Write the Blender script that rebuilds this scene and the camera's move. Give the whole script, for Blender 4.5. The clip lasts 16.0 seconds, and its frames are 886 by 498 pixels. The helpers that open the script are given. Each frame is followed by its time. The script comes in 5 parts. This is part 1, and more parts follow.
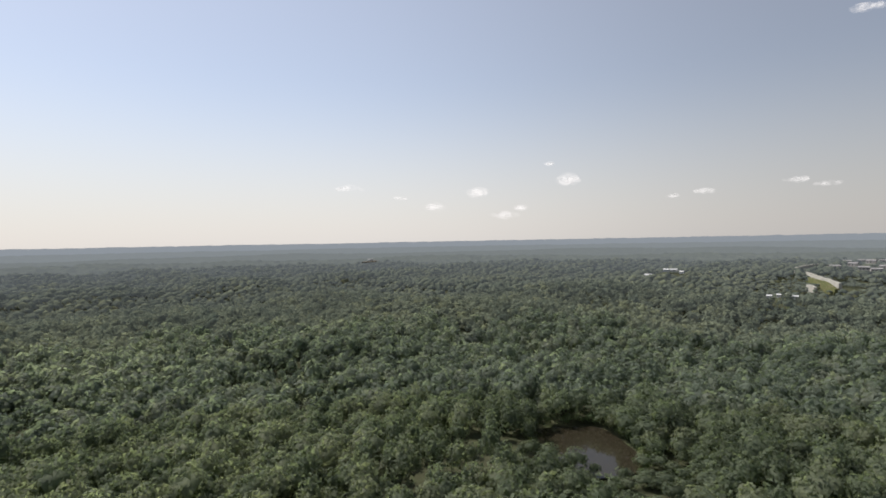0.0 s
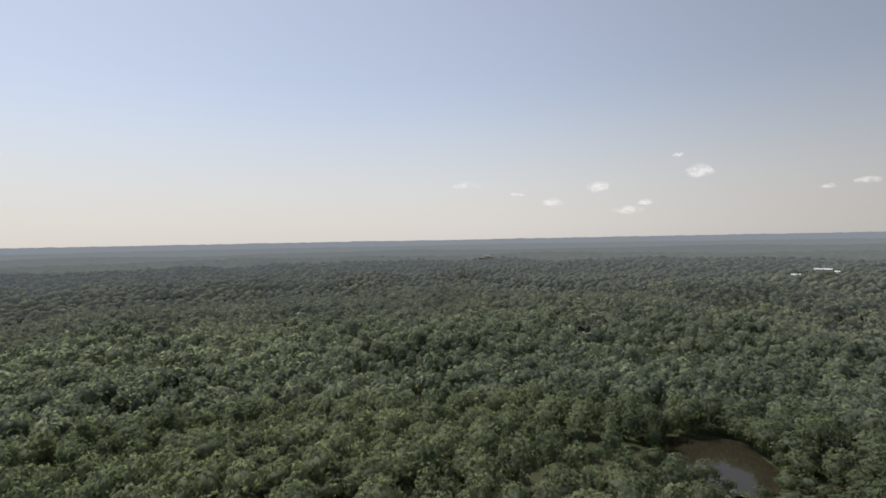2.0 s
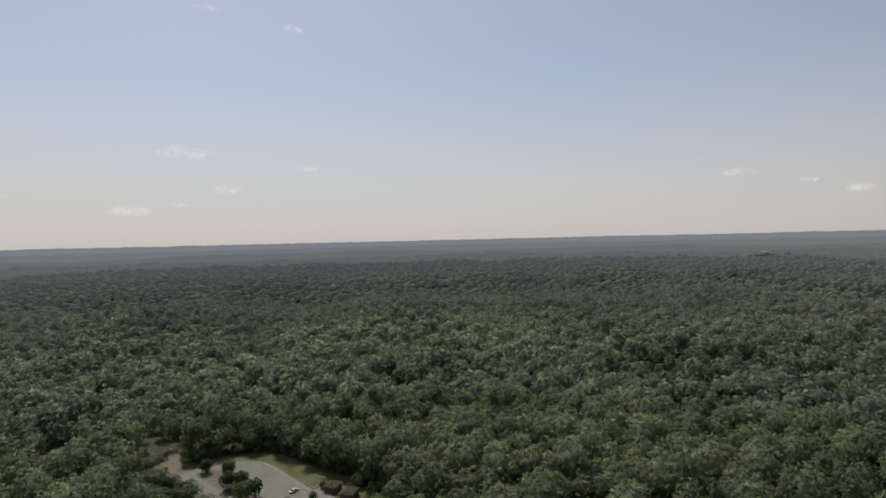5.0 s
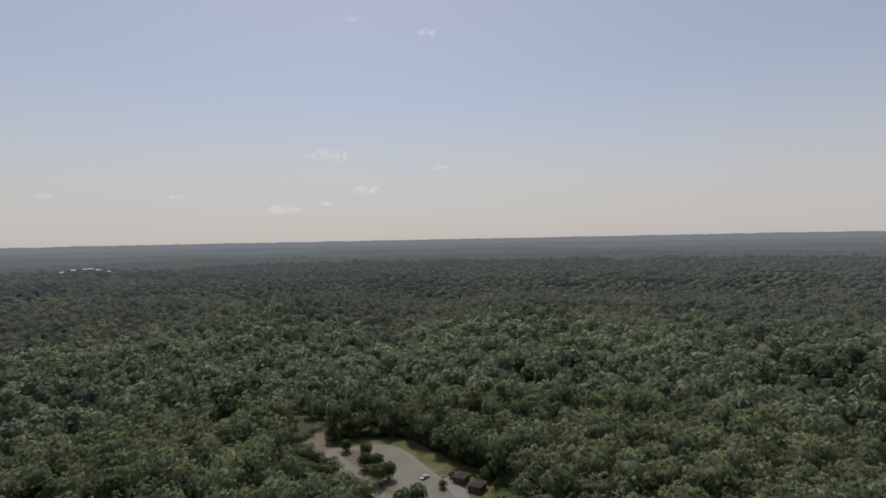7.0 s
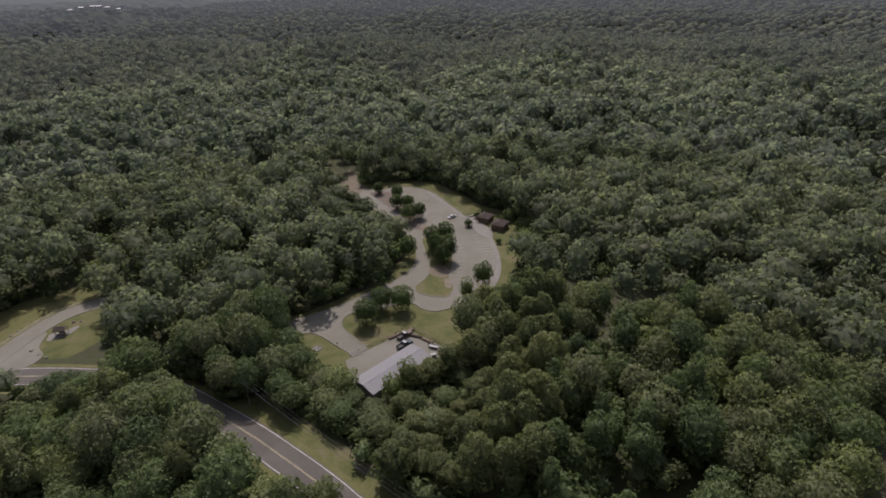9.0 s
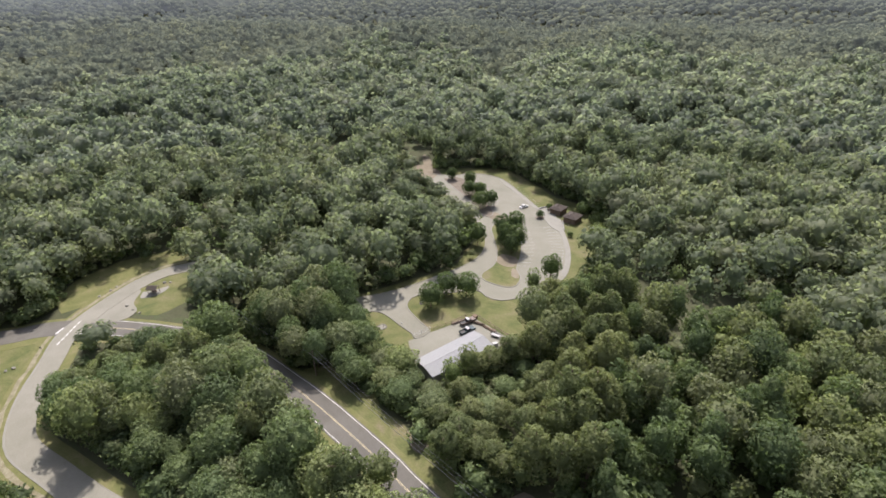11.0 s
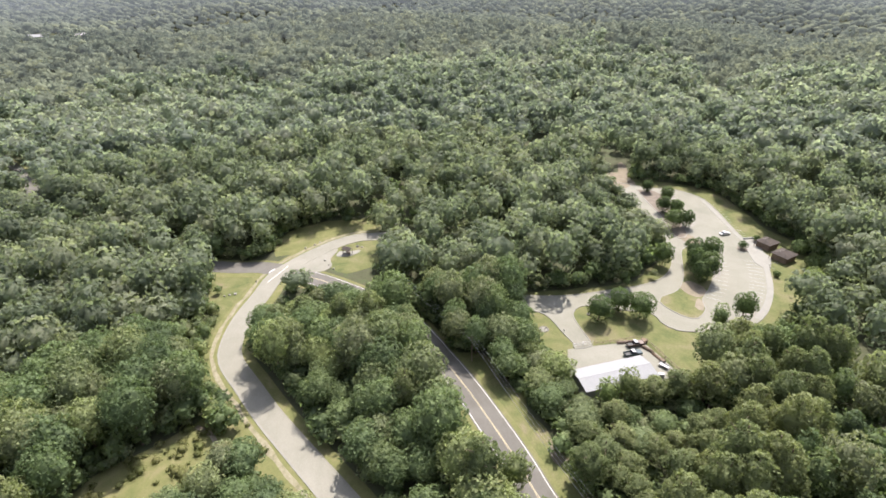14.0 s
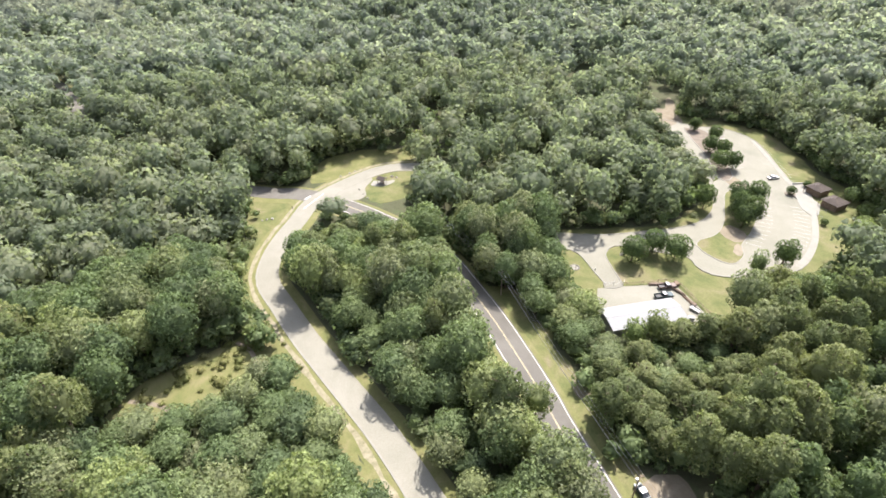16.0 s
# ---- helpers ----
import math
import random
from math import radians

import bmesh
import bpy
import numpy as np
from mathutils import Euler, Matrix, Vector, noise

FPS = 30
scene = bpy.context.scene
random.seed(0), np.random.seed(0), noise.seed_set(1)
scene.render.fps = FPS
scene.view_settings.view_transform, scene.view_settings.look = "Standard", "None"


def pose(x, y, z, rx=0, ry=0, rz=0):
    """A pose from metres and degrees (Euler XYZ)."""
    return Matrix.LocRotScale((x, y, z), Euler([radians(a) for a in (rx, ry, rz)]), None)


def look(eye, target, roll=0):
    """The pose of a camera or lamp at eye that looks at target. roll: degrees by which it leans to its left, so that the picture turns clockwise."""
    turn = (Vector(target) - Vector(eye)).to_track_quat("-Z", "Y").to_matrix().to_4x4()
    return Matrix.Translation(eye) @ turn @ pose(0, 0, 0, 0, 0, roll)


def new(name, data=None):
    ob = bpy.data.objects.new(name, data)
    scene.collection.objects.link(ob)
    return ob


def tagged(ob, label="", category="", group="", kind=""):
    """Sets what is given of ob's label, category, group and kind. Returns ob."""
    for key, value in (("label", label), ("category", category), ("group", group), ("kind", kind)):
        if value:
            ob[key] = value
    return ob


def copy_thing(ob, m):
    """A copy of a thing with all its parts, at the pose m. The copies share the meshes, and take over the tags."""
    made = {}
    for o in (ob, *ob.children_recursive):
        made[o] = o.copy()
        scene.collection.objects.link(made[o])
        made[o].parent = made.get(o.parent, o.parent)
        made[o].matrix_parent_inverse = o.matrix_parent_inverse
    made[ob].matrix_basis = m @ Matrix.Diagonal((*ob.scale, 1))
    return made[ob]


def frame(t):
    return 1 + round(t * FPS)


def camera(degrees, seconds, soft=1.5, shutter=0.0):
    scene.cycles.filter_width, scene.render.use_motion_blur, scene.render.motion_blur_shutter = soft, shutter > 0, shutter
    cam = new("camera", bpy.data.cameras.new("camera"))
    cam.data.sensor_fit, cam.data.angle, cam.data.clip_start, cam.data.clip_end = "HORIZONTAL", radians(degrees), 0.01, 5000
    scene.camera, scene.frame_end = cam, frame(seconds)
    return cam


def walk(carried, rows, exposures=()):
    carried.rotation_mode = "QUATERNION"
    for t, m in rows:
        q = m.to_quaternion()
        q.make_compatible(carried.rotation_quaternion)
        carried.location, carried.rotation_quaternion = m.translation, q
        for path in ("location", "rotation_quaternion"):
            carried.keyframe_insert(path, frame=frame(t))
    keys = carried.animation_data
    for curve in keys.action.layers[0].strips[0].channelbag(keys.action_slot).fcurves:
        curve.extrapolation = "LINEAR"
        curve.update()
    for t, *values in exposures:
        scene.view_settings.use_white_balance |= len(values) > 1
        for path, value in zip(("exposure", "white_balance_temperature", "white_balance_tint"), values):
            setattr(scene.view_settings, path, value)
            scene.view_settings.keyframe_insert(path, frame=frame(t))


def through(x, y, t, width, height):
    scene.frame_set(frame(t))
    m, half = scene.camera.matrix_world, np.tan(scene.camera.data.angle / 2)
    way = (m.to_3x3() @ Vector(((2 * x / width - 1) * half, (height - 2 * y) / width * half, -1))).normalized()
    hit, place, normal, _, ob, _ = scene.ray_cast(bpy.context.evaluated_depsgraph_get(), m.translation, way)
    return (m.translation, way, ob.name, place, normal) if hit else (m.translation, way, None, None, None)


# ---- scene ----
cam = camera(79.11, 16.0, soft=1.7)
EYE = (0.0, 0.0, 108.0)
# seconds, tilt, lean, turn
PATH = [
    (0.0, 89.16, 1.08, -0.00),
    (0.5, 89.12, 1.13, 0.29),
    (1.0, 89.08, 1.12, 2.10),
    (1.5, 89.03, 1.14, 6.99),
    (2.0, 89.01, 1.10, 12.40),
    (2.5, 88.97, 1.15, 17.93),
    (3.0, 88.99, 1.16, 22.77),
    (3.5, 88.99, 1.09, 27.20),
    (4.0, 88.97, 1.15, 31.42),
    (6.5, 88.93, 1.19, 49.24),
    (7.0, 88.94, 1.13, 52.54),
    (7.5, 88.88, 1.12, 53.91),
    (8.0, 79.84, 1.15, 54.52),
    (8.5, 71.05, 1.27, 55.03),
    (9.0, 62.52, 1.23, 55.50),
    (9.2, 61.60, 1.22, 55.75),
    (11.5, 61.55, 1.12, 67.16),
    (12.0, 61.54, 1.12, 70.67),
    (12.5, 61.53, 1.06, 74.35),
    (13.0, 61.49, 0.99, 77.99),
    (13.5, 61.48, 0.96, 81.60),
    (14.0, 61.48, 0.90, 85.14),
    (14.5, 61.47, 0.85, 87.38),
    (15.0, 61.44, 0.80, 88.37),
    (15.5, 58.68, 0.70, 89.02),
    (16.0, 54.40, 0.72, 89.39),
]
walk(cam, [(t, pose(*EYE, *turn)) for t, *turn in PATH],
     exposures=[(t, stops, 6500, tint) for t, stops, tint in (
         (0.0, 0.42, 12), (1.0, 0.35, 12), (3.5, 0.05, 13), (7.5, -0.2, 14), (8.5, -0.03, 20), (9.0, 0.10, 25), (9.4, 0.2, 24), (11.3, 1.45, 18), (13.0, 1.70, 17),
         (14.0, 1.83, 17), (16.0, 2.10, 16))])

# ---------------------------------------------------------------- light
SUN_TURN, SUN_HEIGHT = 63.0, 55.0          # degrees left of +y, degrees above the horizon
world = bpy.data.worlds.new("world")
scene.world = world
world.use_nodes = True
wn, wl = world.node_tree.nodes, world.node_tree.links
sky = wn.new("ShaderNodeTexSky")
sky.sky_type = 'NISHITA'
sky.sun_disc = False
sky.sun_elevation = radians(SUN_HEIGHT)
sky.sun_rotation = radians(-SUN_TURN)
sky.altitude = 150
sky.air_density = 1.0
sky.dust_density = 1.0
sky.ozone_density = 1.0
haze = wn.new("ShaderNodeMix")               # summer haze: the clear sky washed out with warm white
haze.data_type, haze.blend_type = 'RGBA', 'MIX'
haze.inputs[7].default_value = (5.44, 5.25, 5.04, 1)
coord = wn.new("ShaderNodeTexCoord")
split = wn.new("ShaderNodeSeparateXYZ")
thick = wn.new("ShaderNodeMapRange")          # the haze thins out with height above the horizon
thick.interpolation_type = 'SMOOTHSTEP'
for i, v in enumerate((0.0, 0.30, 0.88, 0.36)):
    thick.inputs[1 + i].default_value = v
wl.new(coord.outputs["Generated"], split.inputs[0])
wl.new(split.outputs[2], thick.inputs[0])
wl.new(thick.outputs[0], haze.inputs[0])
wl.new(sky.outputs[0], haze.inputs[6])
toward = wn.new("ShaderNodeVectorMath")       # the haze scatters more light on the sun's side
toward.operation = 'DOT_PRODUCT'
toward.inputs[1].default_value = (-math.sin(radians(SUN_TURN)), math.cos(radians(SUN_TURN)), 0)
aureole = wn.new("ShaderNodeVectorMath")      # and most of all close round the sun
aureole.operation = 'DOT_PRODUCT'
aureole.inputs[1].default_value = (-math.sin(radians(SUN_TURN)) * math.cos(radians(SUN_HEIGHT)),
                                   math.cos(radians(SUN_TURN)) * math.cos(radians(SUN_HEIGHT)), math.sin(radians(SUN_HEIGHT)))
bright = wn.new("ShaderNodeMapRange")
bright.interpolation_type = 'SMOOTHSTEP'
for i, v in enumerate((0.86, 1.0, 1.0, 2.4)):
    bright.inputs[1 + i].default_value = v
both = wn.new("ShaderNodeMath")
both.operation = 'MULTIPLY'
wl.new(coord.outputs["Generated"], aureole.inputs[0])
wl.new(aureole.outputs["Value"], bright.inputs[0])
glow = wn.new("ShaderNodeMapRange")
glow.interpolation_type = 'SMOOTHSTEP'
for i, v in enumerate((-0.40, 0.68, 0.66, 1.02)):
    glow.inputs[1 + i].default_value = v
scaled = wn.new("ShaderNodeVectorMath")
scaled.operation = 'SCALE'
wl.new(coord.outputs["Generated"], toward.inputs[0])
wl.new(toward.outputs["Value"], glow.inputs[0])
wl.new(haze.outputs[2], scaled.inputs[0])
wl.new(glow.outputs[0], both.inputs[0])
wl.new(bright.outputs[0], both.inputs[1])
wl.new(both.outputs[0], scaled.inputs["Scale"])
wl.new(scaled.outputs[0], wn["Background"].inputs[0])
wn["Background"].inputs[1].default_value = 0.105

sun = new("sun", bpy.data.lights.new("sun", 'SUN'))
sun.data.energy = 2.95
sun.data.angle = radians(0.6)
sun.data.color = (1.0, 0.95, 0.86)
sd = Vector((-math.sin(radians(SUN_TURN)) * math.cos(radians(SUN_HEIGHT)),
             math.cos(radians(SUN_TURN)) * math.cos(radians(SUN_HEIGHT)), math.sin(radians(SUN_HEIGHT))))
sun.matrix_world = look(sd * 300, (0, 0, 0))


# ---------------------------------------------------------------- materials
def material(name, rough=0.9, metal=0.0):
    m = bpy.data.materials.new(name)
    m.use_nodes = True
    n, l = m.node_tree.nodes, m.node_tree.links
    b = n["Principled BSDF"]
    b.inputs["Roughness"].default_value = rough
    b.inputs["Metallic"].default_value = metal
    b.inputs["Specular IOR Level"].default_value = 0.3 if rough < 0.85 else 0.1
    return m, n, l, b


def noise_tex(n, l, scale, detail=4.0, rough=0.6, distort=0.0):
    co = n.new("ShaderNodeNewGeometry")
    tex = n.new("ShaderNodeTexNoise")
    tex.inputs["Scale"].default_value = scale
    tex.inputs["Detail"].default_value = detail
    tex.inputs["Roughness"].default_value = rough
    tex.inputs["Distortion"].default_value = distort
    l.new(co.outputs["Position"], tex.inputs["Vector"])
    return tex.outputs["Fac"]


def ramp(n, l, fac, stops):
    r = n.new("ShaderNodeValToRGB")
    e = r.color_ramp.elements
    while len(e) < len(stops):
        e.new(0.5)
    for el, (pos, col) in zip(e, stops):
        el.position, el.color = pos, (*col, 1)
    l.new(fac, r.inputs[0])
    return r.outputs[0]


def mixed(n, l, fac, a, b, kind='MIX'):
    m = n.new("ShaderNodeMix")
    m.data_type, m.blend_type = 'RGBA', kind
    for socket, v in ((m.inputs[0], fac), (m.inputs[6], a), (m.inputs[7], b)):
        if isinstance(v, (int, float)):
            socket.default_value = v
        elif isinstance(v, tuple):
            socket.default_value = (*v, 1)
        else:
            l.new(v, socket)
    return m.outputs[2]


def bumped(n, l, b, fac, strength, dist):
    bp = n.new("ShaderNodeBump")
    bp.inputs["Strength"].default_value = strength
    bp.inputs["Distance"].default_value = dist
    l.new(fac, bp.inputs["Height"])
    l.new(bp.outputs[0], b.inputs["Normal"])


def surface(name, stops, big=0.08, fine=2.0, rough=0.9, metal=0.0, bump=0.3, dist=0.05, mix=0.5):
    """A worn surface: a broad stain pattern times a fine grain."""
    m, n, l, b = material(name, rough, metal)
    broad = ramp(n, l, noise_tex(n, l, big, 5.0, 0.65, 0.4), stops)
    grain = noise_tex(n, l, fine, 5.0, 0.7)
    tone = ramp(n, l, grain, [(0.25, (0.62, 0.62, 0.62)), (0.75, (1.25, 1.25, 1.25))])
    l.new(mixed(n, l, mix, broad, mixed(n, l, 1.0, broad, tone, 'MULTIPLY')), b.inputs["Base Color"])
    bumped(n, l, b, grain, bump, dist)
    return m


def plain(name, col, rough=0.5, metal=0.0, grime=0.15):
    m, n, l, b = material(name, rough, metal)
    g = noise_tex(n, l, 1.7, 5.0, 0.7)
    dark = tuple(c * (1 - grime * 2) for c in col)
    l.new(ramp(n, l, g, [(0.3, dark), (0.62, col)]), b.inputs["Base Color"])
    return m


def leaf_material(name, stops, by_object, through=0.45, speckle=0.35, clump=0.8, relief=0.1):
    """Leaves: a tone for each tree, a shade for each leaf, clumps of light and dark foliage, and some light let through."""
    m, n, l, b = material(name, 0.6)
    if by_object:
        tone = n.new("ShaderNodeObjectInfo").outputs["Random"]
    else:
        a = n.new("ShaderNodeAttribute")
        a.attribute_name = "tone"
        tone = a.outputs["Fac"]
    col = ramp(n, l, tone, stops)
    geo = n.new("ShaderNodeNewGeometry")
    var = ramp(n, l, geo.outputs["Random Per Island"], [(0.0, (1 - speckle,) * 3), (1.0, (1 + speckle,) * 3)])
    col = mixed(n, l, 1.0, col, var, 'MULTIPLY')
    tuft = noise_tex(n, l, clump, 4.0, 0.7)
    col = mixed(n, l, 1.0, col, ramp(n, l, tuft, [(0.32, (0.74, 0.76, 0.78)), (0.5, (1.0, 1.0, 1.0)), (0.68, (1.20, 1.18, 1.10))]), 'MULTIPLY')
    l.new(col, b.inputs["Base Color"])
    b.inputs["Specular IOR Level"].default_value = 0.12
    bp = n.new("ShaderNodeBump")
    bp.inputs["Strength"].default_value = relief
    bp.inputs["Distance"].default_value = 0.45 / clump
    l.new(tuft, bp.inputs["Height"])
    l.new(bp.outputs[0], b.inputs["Normal"])
    tr = n.new("ShaderNodeBsdfTranslucent")
    l.new(mixed(n, l, 1.0, col, (1.1, 1.16, 0.8), 'MULTIPLY'), tr.inputs["Color"])
    l.new(bp.outputs[0], tr.inputs["Normal"])
    ms = n.new("ShaderNodeMixShader")
    ms.inputs[0].default_value = through
    l.new(b.outputs[0], ms.inputs[1])
    l.new(tr.outputs[0], ms.inputs[2])
    l.new(ms.outputs[0], n["Material Output"].inputs[0])
    return m


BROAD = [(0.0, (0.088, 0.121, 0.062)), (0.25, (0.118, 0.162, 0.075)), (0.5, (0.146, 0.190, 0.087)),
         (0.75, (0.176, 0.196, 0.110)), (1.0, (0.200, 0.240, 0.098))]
# BROAD made paler, greyer and bluer ring by ring: haze painted into leaf colour
MIDDLE_HAZED = [(t, (0.55 * c[0] + 0.55 * c[1], c[1] * 1.15, 0.70 * c[1] * 1.10)) for t, c in BROAD]
CANOPY_HAZED = [(t, (0.60 * c[0] + 0.60 * c[1], c[1] * 1.25, 0.86 * c[1] * 1.15)) for t, c in BROAD]
PINE = [(0.0, (0.128, 0.158, 0.074)), (0.5, (0.160, 0.188, 0.086)), (1.0, (0.192, 0.214, 0.098))]
M_LEAF = leaf_material("broad leaves", BROAD, True)
M_NEEDLE = leaf_material("pine needles", PINE, True, 0.5, 0.22)
M_WOODS = leaf_material("forest leaves", BROAD, False, 0.5, 0.3)
M_MIDDLE_HAZED = leaf_material("haze-tinted middle leaves", MIDDLE_HAZED, False, 0.6, 0.10, 0.6)
M_CANOPY_HAZED = leaf_material("haze-tinted canopy leaves", CANOPY_HAZED, False, 0.62, 0.08, 0.35)
M_SCRUB = leaf_material("scrub leaves", [(0.0, (0.12, 0.135, 0.05)), (0.5, (0.15, 0.158, 0.062)), (1.0, (0.185, 0.18, 0.08))], False, 0.4, 0.25)
M_BARK = surface("bark", [(0.3, (0.09, 0.07, 0.05)), (0.7, (0.17, 0.13, 0.10))], 1.0, 9.0)
M_FLOOR = surface("leaf litter", [(0.3, (0.050, 0.062, 0.030)), (0.5, (0.066, 0.068, 0.040)), (0.7, (0.062, 0.082, 0.036))], 0.15, 1.3)
M_GRASS = surface("mown grass", [(0.30, (0.072, 0.088, 0.034)), (0.45, (0.104, 0.114, 0.045)), (0.57, (0.132, 0.130, 0.060)),
                                 (0.68, (0.158, 0.138, 0.086))], 0.13, 2.2, bump=0.5, mix=0.75)
M_MEADOW = surface("dry meadow grass", [(0.25, (0.092, 0.106, 0.038)), (0.5, (0.128, 0.130, 0.054)), (0.75, (0.176, 0.156, 0.086))], 0.2, 2.2, bump=0.6)
M_DIRT = surface("sandy clay", [(0.3, (0.140, 0.117, 0.083)), (0.55, (0.186, 0.161, 0.120)), (0.75, (0.225, 0.198, 0.153))], 0.25, 2.5)
M_MULCH = surface("pine straw mulch", [(0.3, (0.118, 0.100, 0.080)), (0.7, (0.18, 0.156, 0.126))], 0.4, 3.0)
M_ASPHALT = surface("grey road asphalt", [(0.3, (0.100, 0.095, 0.083)), (0.7, (0.134, 0.128, 0.113))], 0.12, 6.0, 0.85, bump=0.2, dist=0.02)
M_PAVED = surface("pale worn paving", [(0.25, (0.158, 0.156, 0.124)), (0.5, (0.189, 0.185, 0.150)), (0.75, (0.218, 0.212, 0.176))], 0.07, 4.0, 0.85, bump=0.15, dist=0.02)
M_ROADPALE = surface("pale chip-seal road", [(0.25, (0.166, 0.163, 0.132)), (0.5, (0.197, 0.191, 0.157)), (0.75, (0.226, 0.218, 0.183))], 0.09, 4.0, 0.85, bump=0.15, dist=0.02)
M_CONCRETE = surface("pale concrete", [(0.3, (0.176, 0.172, 0.147)), (0.7, (0.214, 0.209, 0.181))], 0.3, 5.0, 0.8, bump=0.1, dist=0.01)
M_WHITE = plain("white road paint", (0.55, 0.54, 0.52), 0.6)
M_FADED = plain("faded white paint", (0.38, 0.377, 0.36), 0.7, grime=0.2)
M_YELLOW = plain("faded yellow paint", (0.42, 0.36, 0.22), 0.6)
M_ROOFMETAL = plain("white sheet metal", (0.238, 0.243, 0.243), 0.8, 0.0, 0.05)
M_SHINGLE = surface("brown shingles", [(0.3, (0.058, 0.049, 0.043)), (0.7, (0.088, 0.075, 0.066))], 0.5, 8.0)
M_WALLWOOD = surface("brown board wall", [(0.3, (0.12, 0.085, 0.06)), (0.7, (0.20, 0.15, 0.11))], 0.8, 9.0)
M_WALLMETAL = plain("grey wall sheet", (0.33, 0.33, 0.32), 0.5, 0.2)
M_DARK = plain("dark paint and bay shade", (0.03, 0.03, 0.03), 0.6)
M_POLE = surface("grey timber pole", [(0.3, (0.16, 0.12, 0.09)), (0.7, (0.26, 0.21, 0.17))], 1.0, 9.0)
M_RUBBER = plain("tyre rubber", (0.025, 0.025, 0.025), 0.8)
M_STEEL = plain("steel", (0.45, 0.45, 0.46), 0.35, 0.9)
M_GLASS = plain("dark car glass", (0.03, 0.035, 0.04), 0.08)
M_CARDARK = plain("dark teal car paint", (0.035, 0.06, 0.065), 0.3)
M_CARSILVER = plain("silver car paint", (0.55, 0.55, 0.54), 0.3, 0.3)
M_CARWHITE = plain("white car paint", (0.33, 0.33, 0.325), 0.3)
M_CARBROWN = plain("dull brown car paint", (0.11, 0.075, 0.06), 0.4)
M_LAMP = plain("lamp glass", (0.8, 0.78, 0.72), 0.1)
M_RED = plain("red lamp glass", (0.45, 0.03, 0.02), 0.2)
M_STONE = surface("pale stones", [(0.3, (0.17, 0.165, 0.14)), (0.7, (0.25, 0.24, 0.21))], 0.8, 5.0)
M_HOUSE = plain("pale house wall", (0.36, 0.345, 0.32), 0.7)
M_BANK = surface("pale sandy cut", [(0.3, (0.30, 0.29, 0.25)), (0.7, (0.40, 0.385, 0.34))], 0.02, 0.2)
M_WASH = surface("washed-out sand", [(0.3, (0.130, 0.120, 0.070)), (0.5, (0.195, 0.179, 0.121)), (0.72, (0.252, 0.234, 0.170))], 0.6, 3.0, bump=0.6)
M_FARWHITE = plain("bright white paint", (0.62, 0.62, 0.61), 0.7)
M_HOUSEROOF = plain("pale grey house roof", (0.27, 0.262, 0.258), 0.8)

m, n, l, b = material("brown pond water", 0.06)
b.inputs["Base Color"].default_value = (0.030, 0.026, 0.017, 1)
b.inputs["IOR"].default_value = 1.33
b.inputs["Specular IOR Level"].default_value = 0.5
bumped(n, l, b, noise_tex(n, l, 1.2, 3.0), 0.05, 0.02)
M_WATER = m


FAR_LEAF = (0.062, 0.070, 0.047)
# emission colour that stands in for haze before the far woods
HAZE_GLOW = (0.222, 0.250, 0.282)


def far_haze_material(name, r, thick=1.0, leafy=False):
    """Far woods as a backdrop, the summer air painted in: colour fades and glow grows with r."""
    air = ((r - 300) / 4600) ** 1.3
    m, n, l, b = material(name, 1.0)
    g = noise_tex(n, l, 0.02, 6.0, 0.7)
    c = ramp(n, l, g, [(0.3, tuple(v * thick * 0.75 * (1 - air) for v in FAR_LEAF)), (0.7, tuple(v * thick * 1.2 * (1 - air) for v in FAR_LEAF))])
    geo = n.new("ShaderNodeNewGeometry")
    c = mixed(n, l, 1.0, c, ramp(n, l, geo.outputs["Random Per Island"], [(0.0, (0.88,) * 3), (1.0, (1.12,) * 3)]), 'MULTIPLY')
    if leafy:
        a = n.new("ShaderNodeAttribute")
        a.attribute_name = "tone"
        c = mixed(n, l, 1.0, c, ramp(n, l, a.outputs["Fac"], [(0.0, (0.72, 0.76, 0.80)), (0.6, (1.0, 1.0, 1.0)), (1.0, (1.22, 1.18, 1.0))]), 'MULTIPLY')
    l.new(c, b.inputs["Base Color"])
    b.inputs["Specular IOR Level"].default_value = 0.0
    # haze painted as a glow of the leaves themselves
    b.inputs["Emission Color"].default_value = (*(v * air for v in HAZE_GLOW), 1)
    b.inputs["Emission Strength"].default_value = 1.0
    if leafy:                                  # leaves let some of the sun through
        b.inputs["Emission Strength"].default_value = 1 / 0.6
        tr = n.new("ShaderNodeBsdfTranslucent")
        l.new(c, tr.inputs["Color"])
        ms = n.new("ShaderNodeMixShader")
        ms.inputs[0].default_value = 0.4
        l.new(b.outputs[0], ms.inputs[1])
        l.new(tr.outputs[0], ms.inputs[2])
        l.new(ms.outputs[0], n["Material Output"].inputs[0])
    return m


m = bpy.data.materials.new("cloud")
m.use_nodes = True
n, l = m.node_tree.nodes, m.node_tree.links
# even white glow painted in place of sunlight on the vapour
em = n.new("ShaderNodeEmission")
em.inputs[0].default_value = (0.92, 0.90, 0.88, 1)
em.inputs[1].default_value = 0.86
tp = n.new("ShaderNodeBsdfTransparent")
ms = n.new("ShaderNodeMixShader")
l.new(ramp(n, l, noise_tex(n, l, 0.022, 5.0, 0.65), [(0.38, (0.0, 0.0, 0.0)), (0.78, (0.42, 0.42, 0.42))]), ms.inputs[0])
l.new(tp.outputs[0], ms.inputs[1])
l.new(em.outputs[0], ms.inputs[2])
